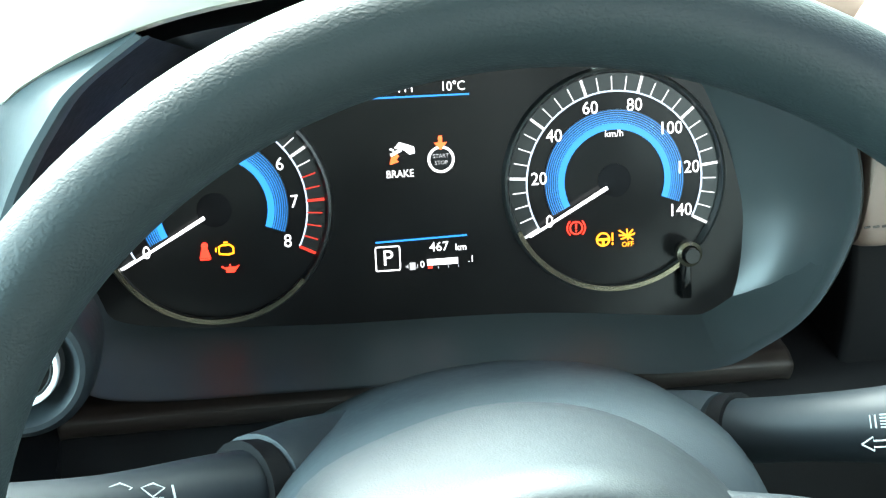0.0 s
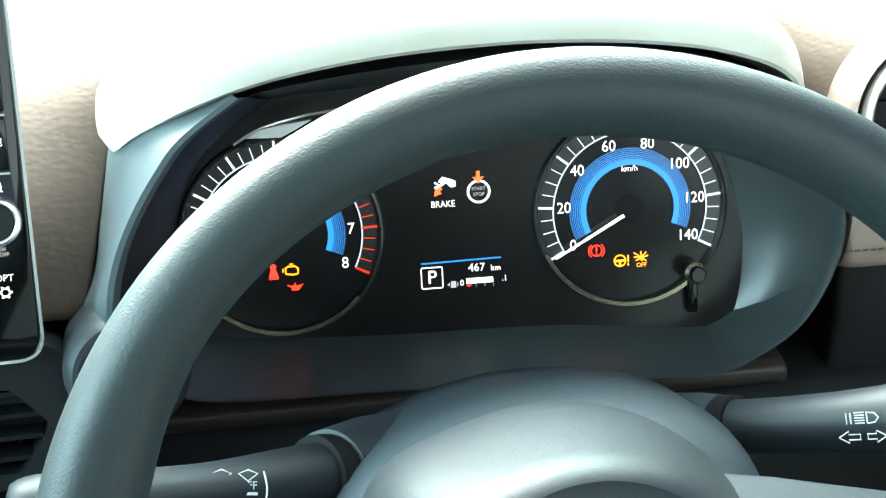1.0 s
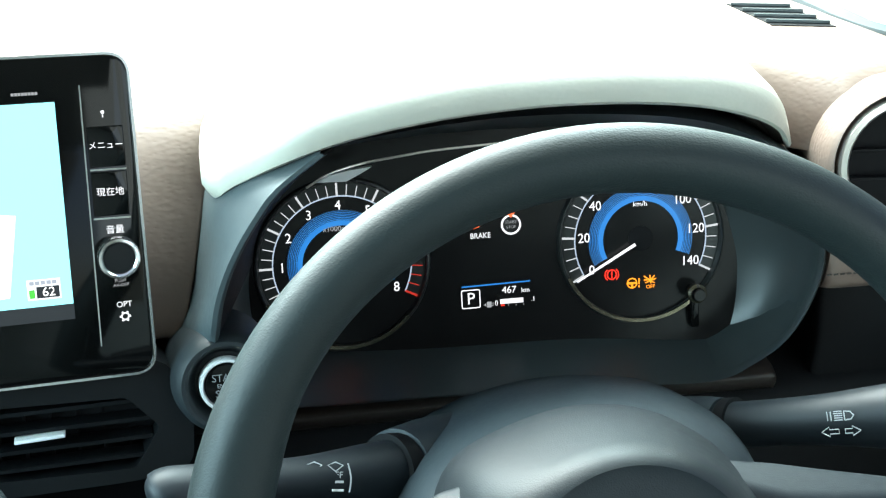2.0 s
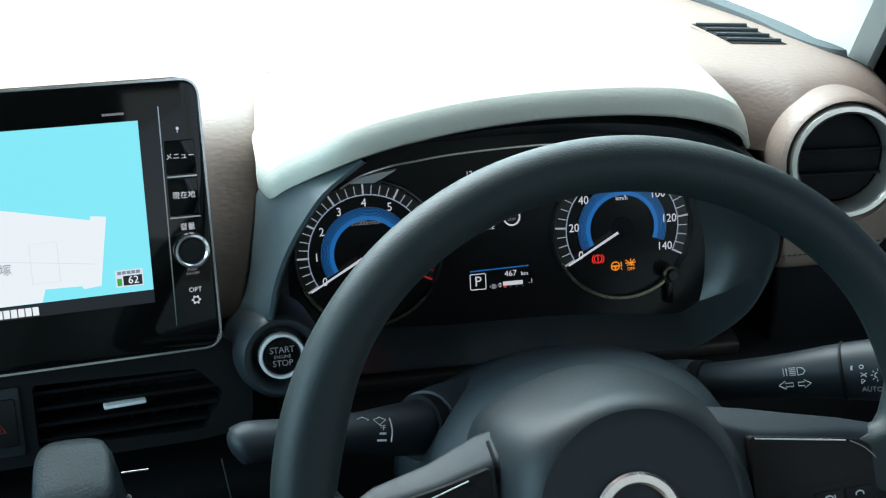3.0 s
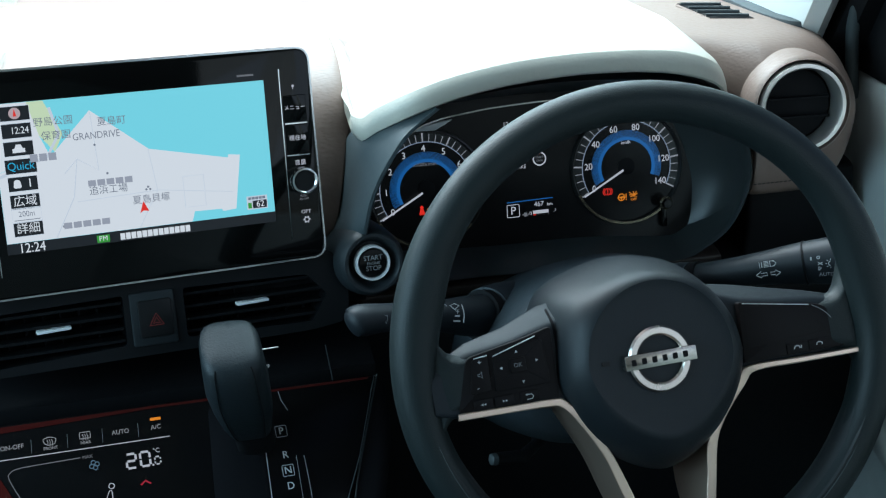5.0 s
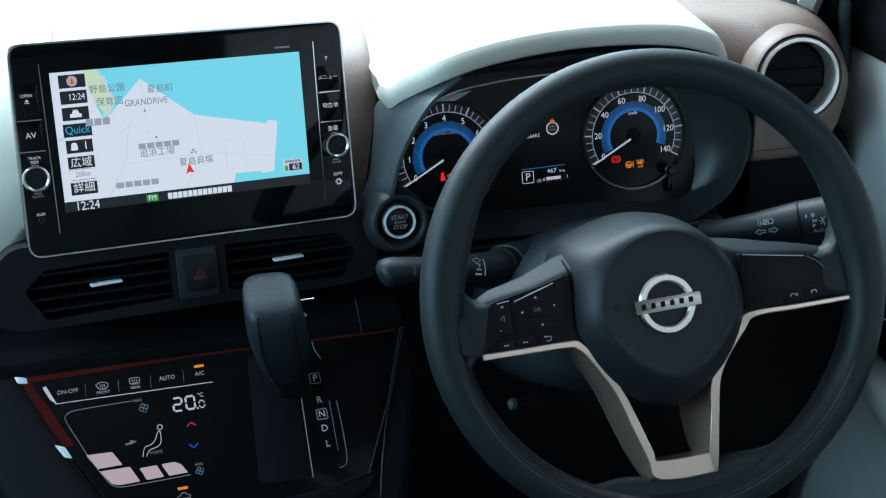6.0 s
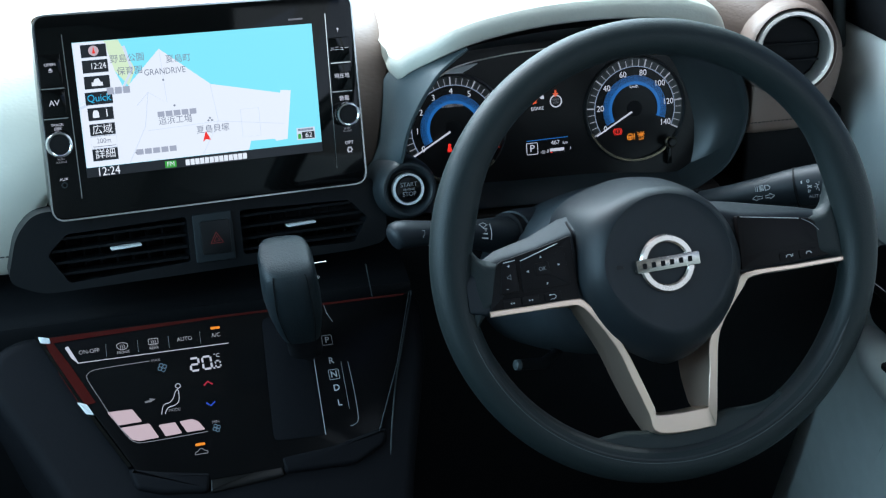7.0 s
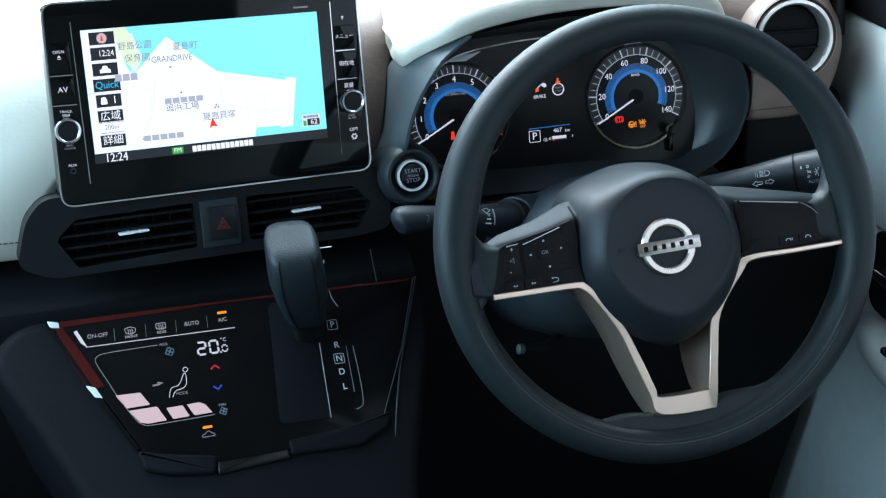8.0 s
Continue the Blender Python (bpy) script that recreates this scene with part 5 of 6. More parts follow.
for v, kind in ((0.0480, "north"), (0.0353, "clock"), (0.0222, "car"), (0.0091, "quick"), (-0.0039, "count"), (-0.0172, "wide"), (-0.0272, "scale"), (-0.0376, "detail")):
    half, tall = (0.0105, 0.0054) if kind not in ("quick",) else (0.0112, 0.0054)
    b = part("screen_key", box(-0.0855 - half, -0.0855 + half, v - tall, v + tall, T, T + 0.0001, 0.0008, 0.00005, 1), LAND_ON if kind == "scale" else SCREENBLACK_ON, screen)
    part("key_edge", line([(-0.0855 - half, v - tall), (-0.0855 + half, v - tall), (-0.0855 + half, v + tall), (-0.0855 - half, v + tall)], 0.0005, T + 0.0001, 0.0001, True), ROAD_ON, screen)
    if kind == "north":
        part("compass", lathe([(0.0042, T + 0.0002), (0.0042, T + 0.0003), (0.0, T + 0.0003)], 24, (-0.0855, v)), PINK_ON, screen)
        part("compass", slab([(-0.0868, v - 0.0022), (-0.0842, v - 0.0022), (-0.0855, v + 0.0034)], T + 0.0004, T + 0.0005, 0.00005, 1), RED_ON, screen)
    elif kind == "clock":
        lettering("12:24", 0.0072, screen, -0.0832, v, T + 0.0003, LAND_ON, squeeze=0.82)
    elif kind == "car":
        part("car_sign", joined(slab([(-0.0900, v - 0.003), (-0.0810, v - 0.003), (-0.0810, v), (-0.0900, v)], T + 0.0002, T + 0.0003, 0.00005, 1), slab([(-0.0885, v), (-0.0825, v), (-0.0838, v + 0.003), (-0.0872, v + 0.003)], T + 0.0002, T + 0.0003, 0.00005, 1)), LAND_ON, screen)
    elif kind == "quick":
        lettering("Quick", 0.0086, screen, -0.0855, v, T + 0.0003, CYAN_ON, squeeze=0.92)
    elif kind == "count":
        lettering("1", 0.0090, screen, -0.0805, v, T + 0.0003, LAND_ON)
        part("sign", slab(rounded([(-0.0925, v - 0.0030), (-0.0865, v - 0.0030), (-0.0875, v + 0.0032), (-0.0915, v + 0.0032)], 0.0015, 3), T + 0.0002, T + 0.0003, 0.00005, 1), LAND_ON, screen)
    elif kind == "scale":
        lettering("200m", 0.0058, screen, -0.0855, v + 0.0008, T + 0.0003, MAPTEXT_ON, squeeze=0.9)
        part("scale_rule", line([(-0.0945, v - 0.0028), (-0.0945, v - 0.0036), (-0.0765, v - 0.0036), (-0.0765, v - 0.0028)], 0.0005, T + 0.0002), MAPTEXT_ON, screen)
    else:
        lettering("広域" if kind == "wide" else "詳細", 0.0086, screen, -0.0855, v, T + 0.0003, LAND_ON)
lettering("12:24", 0.0102, screen, -0.0845, -0.0522, T, LAND_ON, squeeze=0.86)
flat("radio_key", [(-0.0372, -0.0550), (-0.0276, -0.0550), (-0.0276, -0.0494), (-0.0372, -0.0494)], T, GREEN_ON, screen, 0.0001)
lettering("FM", 0.0054, screen, -0.0324, -0.0521, T + 0.0003, LAND_ON)
bars(screen, 0.0070, -0.0523, 0.0540, 0.0050, T, LAND_ON, 13)
flat("score_box", [(0.0800, -0.0440), (0.0965, -0.0440), (0.0965, -0.0335), (0.0800, -0.0335)], T, ROAD_ON, screen, 0.0001)
flat("score_box", [(0.0845, -0.0432), (0.0958, -0.0432), (0.0958, -0.0372), (0.0845, -0.0372)], T + 0.0003, SCREENBLACK_ON, screen, 0.0001)
flat("score_box", [(0.0808, -0.0430), (0.0836, -0.0430), (0.0836, -0.0386), (0.0808, -0.0386)], T + 0.0003, GREEN_ON, screen, 0.0001)
lettering("62", 0.0066, screen, 0.0905, -0.0402, T + 0.0006, LAND_ON)
bars(screen, 0.0880, -0.0352, 0.0140, 0.0020, T + 0.0003, MAPTEXT_ON, 5)

# keys at both sides of the screen
K = 0.0012
bars(nav, 0.0880, 0.0605, 0.0130, 0.0014, K, DIM_ON, 8)
for u, s in ((-0.1090, 1), (0.1145, -1)):
    part("rule", line([(u - 0.0003 * s, 0.0632), (u + 0.0004 * s, -0.0722)], 0.0007, 0.0008, 0.0006), CHROME, nav)
for u0, u1, v in ((-0.1305, -0.1120, 0.0202), (-0.1312, -0.1118, -0.0044), (0.1165, 0.1345, 0.0200), (0.1160, 0.1345, -0.0052)):
    part("rule", line([(u0, v), (u1, v - 0.0002)], 0.0009, 0.0008, 0.0010), CHROME, nav)
for u0, u1, v0, v1 in ((-0.1305, -0.1125, 0.0215, 0.0480), (-0.1310, -0.1122, -0.0032, 0.0190), (0.1165, 0.1345, 0.0212, 0.0420), (0.1165, 0.1345, -0.0040, 0.0188)):
    part("key", box(u0, u1, v0, v1, 0.0006, 0.0018, 0.001, 0.0004), GLOSS, nav)
KT = 0.0020
lettering("OPEN", 0.0036, nav, -0.1215, 0.0395, KT, WHITE_ON)
part("mark", joined(slab([(-0.1232, 0.0348), (-0.1198, 0.0348), (-0.1215, 0.0370)], KT, KT + 0.0002, 0.00005, 1), line([(-0.1232, 0.0338), (-0.1198, 0.0338)], 0.0006, KT)), WHITE_ON, nav)
lettering("AV", 0.0066, nav, -0.1216, 0.0082, KT, WHITE_ON)
lettering("TRACK", 0.0032, nav, -0.1212, -0.0098, K, WHITE_ON)
lettering("SEEK", 0.0032, nav, -0.1212, -0.0130, K, WHITE_ON)
lettering("PUSH", 0.0024, nav, -0.1216, -0.0382, K, DIM_ON)
lettering("SOURCE", 0.0024, nav, -0.1216, -0.0406, K, DIM_ON)
lettering("AUX", 0.0034, nav, -0.1213, -0.0550, K, WHITE_ON)
part("socket", hoop([(0.0016, 0.0008), (0.0026, 0.0008), (0.0026, 0.0014), (0.0016, 0.0014)], 20, (-0.1213, -0.0598)), DARK, nav)
part("mark", joined(lathe([(0.0010, KT), (0.0010, KT + 0.0001), (0.0, KT + 0.0001)], 10, (0.1250, 0.0492)), line([(0.1250, 0.0480), (0.1250, 0.0465)], 0.0005, K)), WHITE_ON, nav)
lettering("メニュー", 0.0044, nav, 0.1252, 0.0322, KT, WHITE_ON)
lettering("現在地", 0.0047, nav, 0.1255, 0.0082, KT, WHITE_ON)
lettering("音量", 0.0047, nav, 0.1262, -0.0116, K, WHITE_ON)
lettering("PUSH", 0.0024, nav, 0.1266, -0.0384, K, DIM_ON)
lettering("AV-OFF", 0.0024, nav, 0.1268, -0.0408, K, DIM_ON)
lettering("OPT", 0.0042, nav, 0.1275, -0.0512, K, WHITE_ON)
part("mark", joined(ringline((0.1275, -0.0575), 0.0018, 0.0007, K, 16), *[line([(0.1275 + 0.0020 * math.cos(a), -0.0575 + 0.0020 * math.sin(a)), (0.1275 + 0.0029 * math.cos(a), -0.0575 + 0.0029 * math.sin(a))], 0.0010, K) for a in np.linspace(0, 2 * math.pi, 6, endpoint=False)]), WHITE_ON, nav)
for u in (-0.1220, 0.1265):
    dialknob = part("knob", hoop([(0.0080, 0.0008), (0.0108, 0.0008), (0.0108, 0.009), (0.0102, 0.0105), (0.0090, 0.0108), (0.0080, 0.0098)], 48, (u, -0.0254)), KNOBMETAL, nav, "turned silver knob with a black cap")
    part("cap", lathe([(0.0082, 0.0008), (0.0082, 0.0092), (0.0074, 0.0100), (0.0, 0.0100)], 32, (u, -0.0254)), BUTTON, dialknob)

# ---------------------------------------------------------------- centre air vents and hazard switch
VP = plate((-0.332, 0.507, 0.923), 8.1, 15, 2)
vents = thing("centre_air_vents", VP, "pair of black slatted air vents below the screen", "air vent")
FRAME = [(-0.150, -0.029), (-0.177, -0.016), (-0.166, 0.022), (-0.150, 0.039), (0.140, 0.036), (0.152, 0.008), (0.150, -0.024), (0.120, -0.028)]
HOLES = {"left": [(-0.143, 0.003), (-0.126, 0.0185), (-0.026, 0.0205), (-0.026, -0.0185), (-0.128, -0.0225)], "right": [(0.020, 0.0205), (0.118, 0.0175), (0.134, 0.000), (0.120, -0.0210), (0.020, -0.0185)]}


def framed(outline, holes, back, front):
    """A plate with openings through it, given thickness."""
    bm = bmesh.new()
    loops = [outline] + holes
    for pts in loops:
        vs = [bm.verts.new(at(*p, front)) for p in pts]
        for i in range(len(vs)):
            bm.edges.new((vs[i - 1], vs[i]))
    bmesh.ops.triangle_fill(bm, edges=bm.edges[:], use_beauty=True)
    grown = bmesh.ops.extrude_face_region(bm, geom=bm.faces[:])
    shift = at(0, 0, back) - at(0, 0, front)
    bmesh.ops.translate(bm, verts=[v for v in grown["geom"] if isinstance(v, bmesh.types.BMVert)], vec=shift)
    return bm


plate_bm = framed(rounded(FRAME, 0.010, 5), [rounded(h, 0.003, 3) for h in HOLES.values()], -0.045, 0.0)
part("surround", plate_bm, SURROUND, vents, "dark surround of both vents")
for side, hole in HOLES.items():
    us = [p[0] for p in hole]
    part("well", slab([(p[0] * 1.0, p[1] * 1.1) for p in hole], -0.044, -0.036, 0.0002, 1), DEEP, vents)
    for k, v in enumerate((0.0145, 0.0045, -0.0055, -0.0150)):
        a, b = min(us) + 0.004, max(us) - 0.001
        if side == "left":
            a += (0.010, 0.0, 0.002, 0.007)[k]
        else:
            b -= (0.010, 0.001, 0.003, 0.008)[k]
            a -= 0.003
        rings = [[at(u, v + 0.0012, -0.003), at(u, v + 0.0016, -0.020), at(u, v - 0.0012, -0.021), at(u, v - 0.0010, -0.0035)] for u in (a, b)]
        part("slat", loft(rings), SURROUND, vents)
    for k in range(7):
        u = min(us) + 0.018 + k * 0.0135
        part("vane", box(u - 0.0006, u + 0.0006, -0.017, 0.016, -0.034, -0.022, 0, 0.0002, 1), DEEP, vents)
    t = -0.0788 if side == "left" else 0.0730
    part("tab", slab(rounded([(t - 0.0128, 0.0004), (t + 0.0128, 0.0012), (t + 0.0128, 0.0034), (t - 0.0128, 0.0026)], 0.0010, 3), -0.006, 0.004, 0.0008), RINGSILVER, vents, "bright metal vent tab")
hazard = thing("hazard_switch", VP, "black square hazard switch with a red triangle", "switch")
part("frame", slab(rounded([(-0.0215, -0.0205), (0.0125, -0.0205), (0.0125, 0.0215), (-0.0215, 0.0215)], 0.002, 3), -0.01, 0.0022, 0.001), POD, hazard)
part("key", box(-0.0160, 0.0095, -0.0140, 0.0150, 0.0022, 0.0042, 0.0025, 0.0008), BUTTON, hazard)
part("triangle", joined(line([(-0.0058, -0.0046), (0.0050, -0.0046), (-0.0004, 0.0046)], 0.0009, 0.0043, closed=True), line([(-0.0030, -0.0030), (0.0022, -0.0030), (-0.0004, 0.0016)], 0.0008, 0.0043, closed=True)), REDPRINT, hazard).matrix_basis = Matrix.Translation(at(-0.0025, 0.0, 0.0))

# ---------------------------------------------------------------- heater panel, selector and console
CP = plate((-0.344, 0.484, 0.846), 8, 45, 3) @ Matrix.Scale(0.982, 4)
console = thing("centre_console", CP, "dark centre console sloping down between the seats", "console")
SKIRT = [(-0.105, -0.32), (-0.135, -0.155), (-0.172, -0.075), (-0.205, -0.010), (-0.175, 0.019), (0.195, 0.0150), (0.190, -0.04), (0.150, -0.165), (0.120, -0.32)]
part("body", slab(rounded(SKIRT, 0.02, 5), -0.20, -0.0045, 0.012, 4), CONSOLE, console)
PANEL = [(-0.1500, 0.0150), (0.1810, 0.0105), (0.1560, -0.0540), (0.1240, -0.1180), (0.1120, -0.1310), (-0.0760, -0.1320), (-0.0885, -0.1080)]
for pts in ([(-0.0915, -0.1102), (-0.0649, -0.1172), (-0.0240, -0.1255), (-0.0290, -0.1420), (-0.0675, -0.1365), (-0.0875, -0.1290)], [(0.0360, -0.1225), (0.0838, -0.1195), (0.1250, -0.1110), (0.1345, -0.1120), (0.1290, -0.1260), (0.1008, -0.1390), (0.0376, -0.1370)]):
    part("console_lip", slab(rounded(pts, 0.004, 4), -0.02, 0.0012, 0.004, 4), CONSOLE, console, "satin dark lip under the glossy panel")
part("console_lip", slab(rounded([(-0.0260, -0.1250), (0.0380, -0.1230), (0.0380, -0.1390), (-0.0280, -0.1430)], 0.003, 4), -0.02, -0.0012, 0.003, 3), LENS, console)
part("side_edge", tube(smooth_line([(p.x, p.y, p.z) for p in (at(0.1850, 0.0120, -0.003), at(0.1650, -0.0380, -0.003), at(0.1480, -0.0820, -0.003), at(0.1300, -0.1500, -0.006), at(0.1220, -0.2100, -0.010))], 5), 0.0008, 6), SEAL, console, "fine pale edge down the side of the console")
heater = thing("heater_panel", CP, "glossy black heater panel with lit white touch signs", "control panel")
part("plate", slab(rounded(PANEL, [0.002, 0.002, 0.02, 0.008, 0.008, 0.010, 0.006], 5), -0.006, 0.0, 0.0008), TOUCHBLACK, heater)
part("edge_strip", strip([(-0.1525, 0.0160), (-0.1225, -0.0500), (-0.0915, -0.1100)], [(-0.1490, 0.0145), (-0.1195, -0.0500), (-0.0885, -0.1095)], -0.004, 0.0010), GLOSS, heater, "glossy dark edge")
part("end_cap", slab(rounded([(-0.1500, 0.0150), (-0.1405, 0.0122), (-0.1400, 0.0070), (-0.1482, 0.0086)], 0.0012, 3), 0.0, 0.0016, 0.0006), RINGSILVER, heater, "bright metal end of the red border")
part("end_cap", slab(rounded([(-0.1255, -0.0474), (-0.1175, -0.0505), (-0.1125, -0.0612), (-0.1190, -0.0590)], 0.0012, 3), 0.0, 0.0016, 0.0006), RINGSILVER, heater, "bright metal end of the red border")
# burgundy strip paints the red reflection along the panel's top and left edges
part("red_reflection", strip([(0.1770, 0.0098), (0.0, 0.0122), (-0.1455, 0.0128), (-0.1365, -0.0205), (-0.1225, -0.0520)], [(0.1750, 0.0078), (0.0, 0.0102), (-0.1380, 0.0075), (-0.1262, -0.0150), (-0.1100, -0.0500)], 0.0, 0.0006), BURGUNDY, heater, "dark red strip painted for a reflection on the panel edge")
part("edge_strip", line([(0.1815, 0.0105), (0.1565, -0.0540), (0.1245, -0.1180)], 0.0006, -0.002, 0.0030), SEAL, heater)
E = 0.0003
lettering("ON-OFF", 0.0052, heater, -0.1095, -0.0042, E, PALE_ON, squeeze=0.92)
lettering("FRONT", 0.0034, heater, -0.0812, -0.0092, E, PALE_ON)
lettering("REAR", 0.0034, heater, -0.0549, -0.0090, E, PALE_ON)
lettering("AUTO", 0.0052, heater, -0.0279, -0.0048, E, PALE_ON, squeeze=0.92)
lettering("A/C", 0.0052, heater, -0.0005, -0.0052, E, PALE_ON, squeeze=0.92)
for u in (-0.0950, -0.0680, -0.0415, -0.0140):
    part("divider", line([(u, 0.000), (u - 0.0006, -0.011)], 0.0003, E), DIMPRINT, heater)
part("screen_sign", joined(line(smooth_line([(-0.0862, -0.0020), (-0.0815, -0.0004), (-0.0768, -0.0022), (-0.0785, -0.0062), (-0.0840, -0.0062)], 3, True), 0.0005, E, closed=True), *[line([(-0.0832 + 0.0017 * k, -0.0072), (-0.0828 + 0.0017 * k, -0.0040), (-0.0834 + 0.0017 * k, -0.0022)], 0.0005, E) for k in range(3)]), PALE_ON, heater)
part("screen_sign", joined(line(rounded([(-0.0590, -0.0056), (-0.0508, -0.0056), (-0.0508, -0.0006), (-0.0590, -0.0006)], 0.0008, 2), 0.0005, E, closed=True), *[line([(-0.0566 + 0.0017 * k, -0.0070), (-0.0562 + 0.0017 * k, -0.0042), (-0.0568 + 0.0017 * k, -0.0020)], 0.0005, E) for k in range(3)]), PALE_ON, heater)
part("lit_bar", box(-0.0042, 0.0042, 0.0004, 0.0026, 0.0001, 0.0006, 0.0008, 0.0001, 1), AMBER_ON, heater, "amber lit bar")
part("lit_bar", box(-0.0338, -0.0254, -0.1012, -0.0990, 0.0001, 0.0006, 0.0008, 0.0001, 1), AMBER_ON, heater, "amber lit bar")
part("rule", line([(-0.1205, -0.0132), (0.0092, -0.0142)], 0.0006, E), WHITE_ON, heater)
part("rule", strip([(-0.1290, 0.0020), (-0.1245, -0.0085), (-0.1195, -0.0136)], [(-0.1262, 0.0030), (-0.1218, -0.0075), (-0.1195, -0.0128)], 0.0001, 0.0006), WHITE_ON, heater)
part("curve_rule", line(smooth_line([(-0.0605, -0.0203), (-0.0850, -0.0206), (-0.1060, -0.0212), (-0.1128, -0.0236), (-0.1140, -0.0290), (-0.1060, -0.0480), (-0.0985, -0.0650), (-0.0880, -0.0840), (-0.0820, -0.0895), (-0.0740, -0.0908), (-0.0400, -0.0905), (-0.0215, -0.0900)], 4), 0.0006, E), DIM_ON, heater)
BLOCKS = [[(-0.1020, -0.0600), (-0.0812, -0.0606), (-0.0745, -0.0725), (-0.0945, -0.0728)], [(-0.0930, -0.0752), (-0.0690, -0.0752), (-0.0625, -0.0885), (-0.0790, -0.0890), (-0.0850, -0.0868)], [(-0.0615, -0.0778), (-0.0475, -0.0776), (-0.0430, -0.0880), (-0.0570, -0.0884)], [(-0.0438, -0.0775), (-0.0330, -0.0772), (-0.0280, -0.0800), (-0.0232, -0.0878), (-0.0388, -0.0880)]]
for k, pts in enumerate(BLOCKS):
    part("fan_level", slab(rounded(pts, 0.0010, 3), 0.0001, 0.0006, 0.0001, 1), PINK_ON, heater, "lit pale fan level block")


def fan_sign(c, r):
    return joined(*[ringline((c[0] + r * math.cos(a), c[1] + r * math.sin(a)), r * 0.75, 0.0006, E, 12) for a in np.linspace(0.3, 2 * math.pi + 0.3, 4, endpoint=False)])


lettering("MAX", 0.0036, heater, -0.0552, -0.0205, E, DIM_ON)
part("fan_sign", fan_sign((-0.0508, -0.0278), 0.0022), SKYBLUE_ON, heater)
lettering("MIN", 0.0036, heater, -0.0135, -0.0828, E, DIM_ON)
part("fan_sign", fan_sign((-0.0136, -0.0883), 0.0019), SKYBLUE_ON, heater)
lettering("MODE", 0.0036, heater, -0.0462, -0.0668, E, DIM_ON)
part("seat_sign", line(smooth_line([(-0.0575, -0.0690), (-0.0548, -0.0612), (-0.0490, -0.0596), (-0.0455, -0.0560), (-0.0425, -0.0500), (-0.0405, -0.0505), (-0.0412, -0.0590), (-0.0450, -0.0625), (-0.0512, -0.0640), (-0.0545, -0.0690)], 3), 0.0006, E), WHITE_ON, heater)
part("seat_sign", ringline((-0.0402, -0.0462), 0.0021, 0.0006, E, 16), WHITE_ON, heater)
part("arrow_sign", slab([(-0.0700, -0.0555), (-0.0650, -0.0550), (-0.0660, -0.0532), (-0.0605, -0.0548), (-0.0660, -0.0572), (-0.0652, -0.0564), (-0.0695, -0.0570)], 0.0001, 0.0006, 0.00005, 1), DIM_ON, heater)
part("chevron", line([(-0.0182, -0.0492), (-0.0144, -0.0462), (-0.0106, -0.0492)], 0.0013, E), glow("lit_dark_red", (0.8, 0.03, 0.07), 0.32), heater)
part("chevron", line([(-0.0188, -0.0648), (-0.0150, -0.0680), (-0.0112, -0.0648)], 0.0013, E), glow("lit_deep_blue", (0.03, 0.10, 0.75), 0.4), heater)


def seven(u, v, w, h, on, t=0.0017):
    """A seven-segment figure made of separate bars."""
    seg = {"a": ((u, v + h), (u + w, v + h)), "b": ((u + w, v + h), (u + w, v + h / 2)), "c": ((u + w, v + h / 2), (u + w, v)), "d": ((u, v), (u + w, v)), "e": ((u, v), (u, v + h / 2)), "f": ((u, v + h / 2), (u, v + h)), "g": ((u, v + h / 2), (u + w, v + h / 2))}
    bms = []
    for k in on:
        a, b = Vector(seg[k][0]), Vector(seg[k][1])
        d = (b - a).normalized() * 0.0007
        bms.append(line([tuple(a + d), tuple(b - d)], t, E))
    return joined(*bms)


part("figure", seven(-0.0265, -0.0348, 0.0072, 0.0112, "abged"), WHITE_ON, heater, "lit temperature figure")
part("figure", seven(-0.0158, -0.0348, 0.0072, 0.0112, "abcdef"), WHITE_ON, heater, "lit temperature figure")
part("figure", joined(seven(-0.0050, -0.0348, 0.0042, 0.0060, "abcdef", 0.0011), box(-0.0074, -0.0060, -0.0356, -0.0342, E, E + 0.0003, 0, 0.00005, 1)), WHITE_ON, heater, "lit temperature figure")
lettering("°C", 0.0050, heater, -0.0030, -0.0240, E, WHITE_ON)
part("car_sign", line(smooth_line([(-0.0352, -0.1085), (-0.0345, -0.1065), (-0.0322, -0.1058), (-0.0306, -0.1040), (-0.0284, -0.1040), (-0.0268, -0.1058), (-0.0245, -0.1066), (-0.0245, -0.1085)], 3), 0.0006, E, closed=True), DIM_ON, heater)

# gear gate and selector
gate = thing("gear_gate", CP, "black gear gate with white letters", "gear gate")
part("recess", slab(rounded([(0.0420, 0.0040), (0.0800, 0.0040), (0.0785, -0.1100), (0.0330, -0.1080)], 0.006, 4), 0.0001, 0.0006, 0.0003), CONSOLE, gate)
part("rule", line([(0.0815, -0.0390), (0.0785, -0.1095)], 0.0007, 0.0004), GATEPRINT, gate)
part("rule", line([(0.1000, 0.0090), (0.1010, 0.0010), (0.1050, -0.0080)], 0.0005, 0.0004), GATEPRINT, gate)
part("rule", line(smooth_line([(0.1112, -0.0470), (0.1115, -0.0760), (0.1100, -0.1000), (0.1050, -0.1050), (0.1020, -0.1052)], 4), 0.0006, 0.0004), DIMPRINT, gate)
part("rule", line([(0.1050, -0.0460), (0.1040, -0.0900)], 0.0004, 0.0004), DIMPRINT, gate)
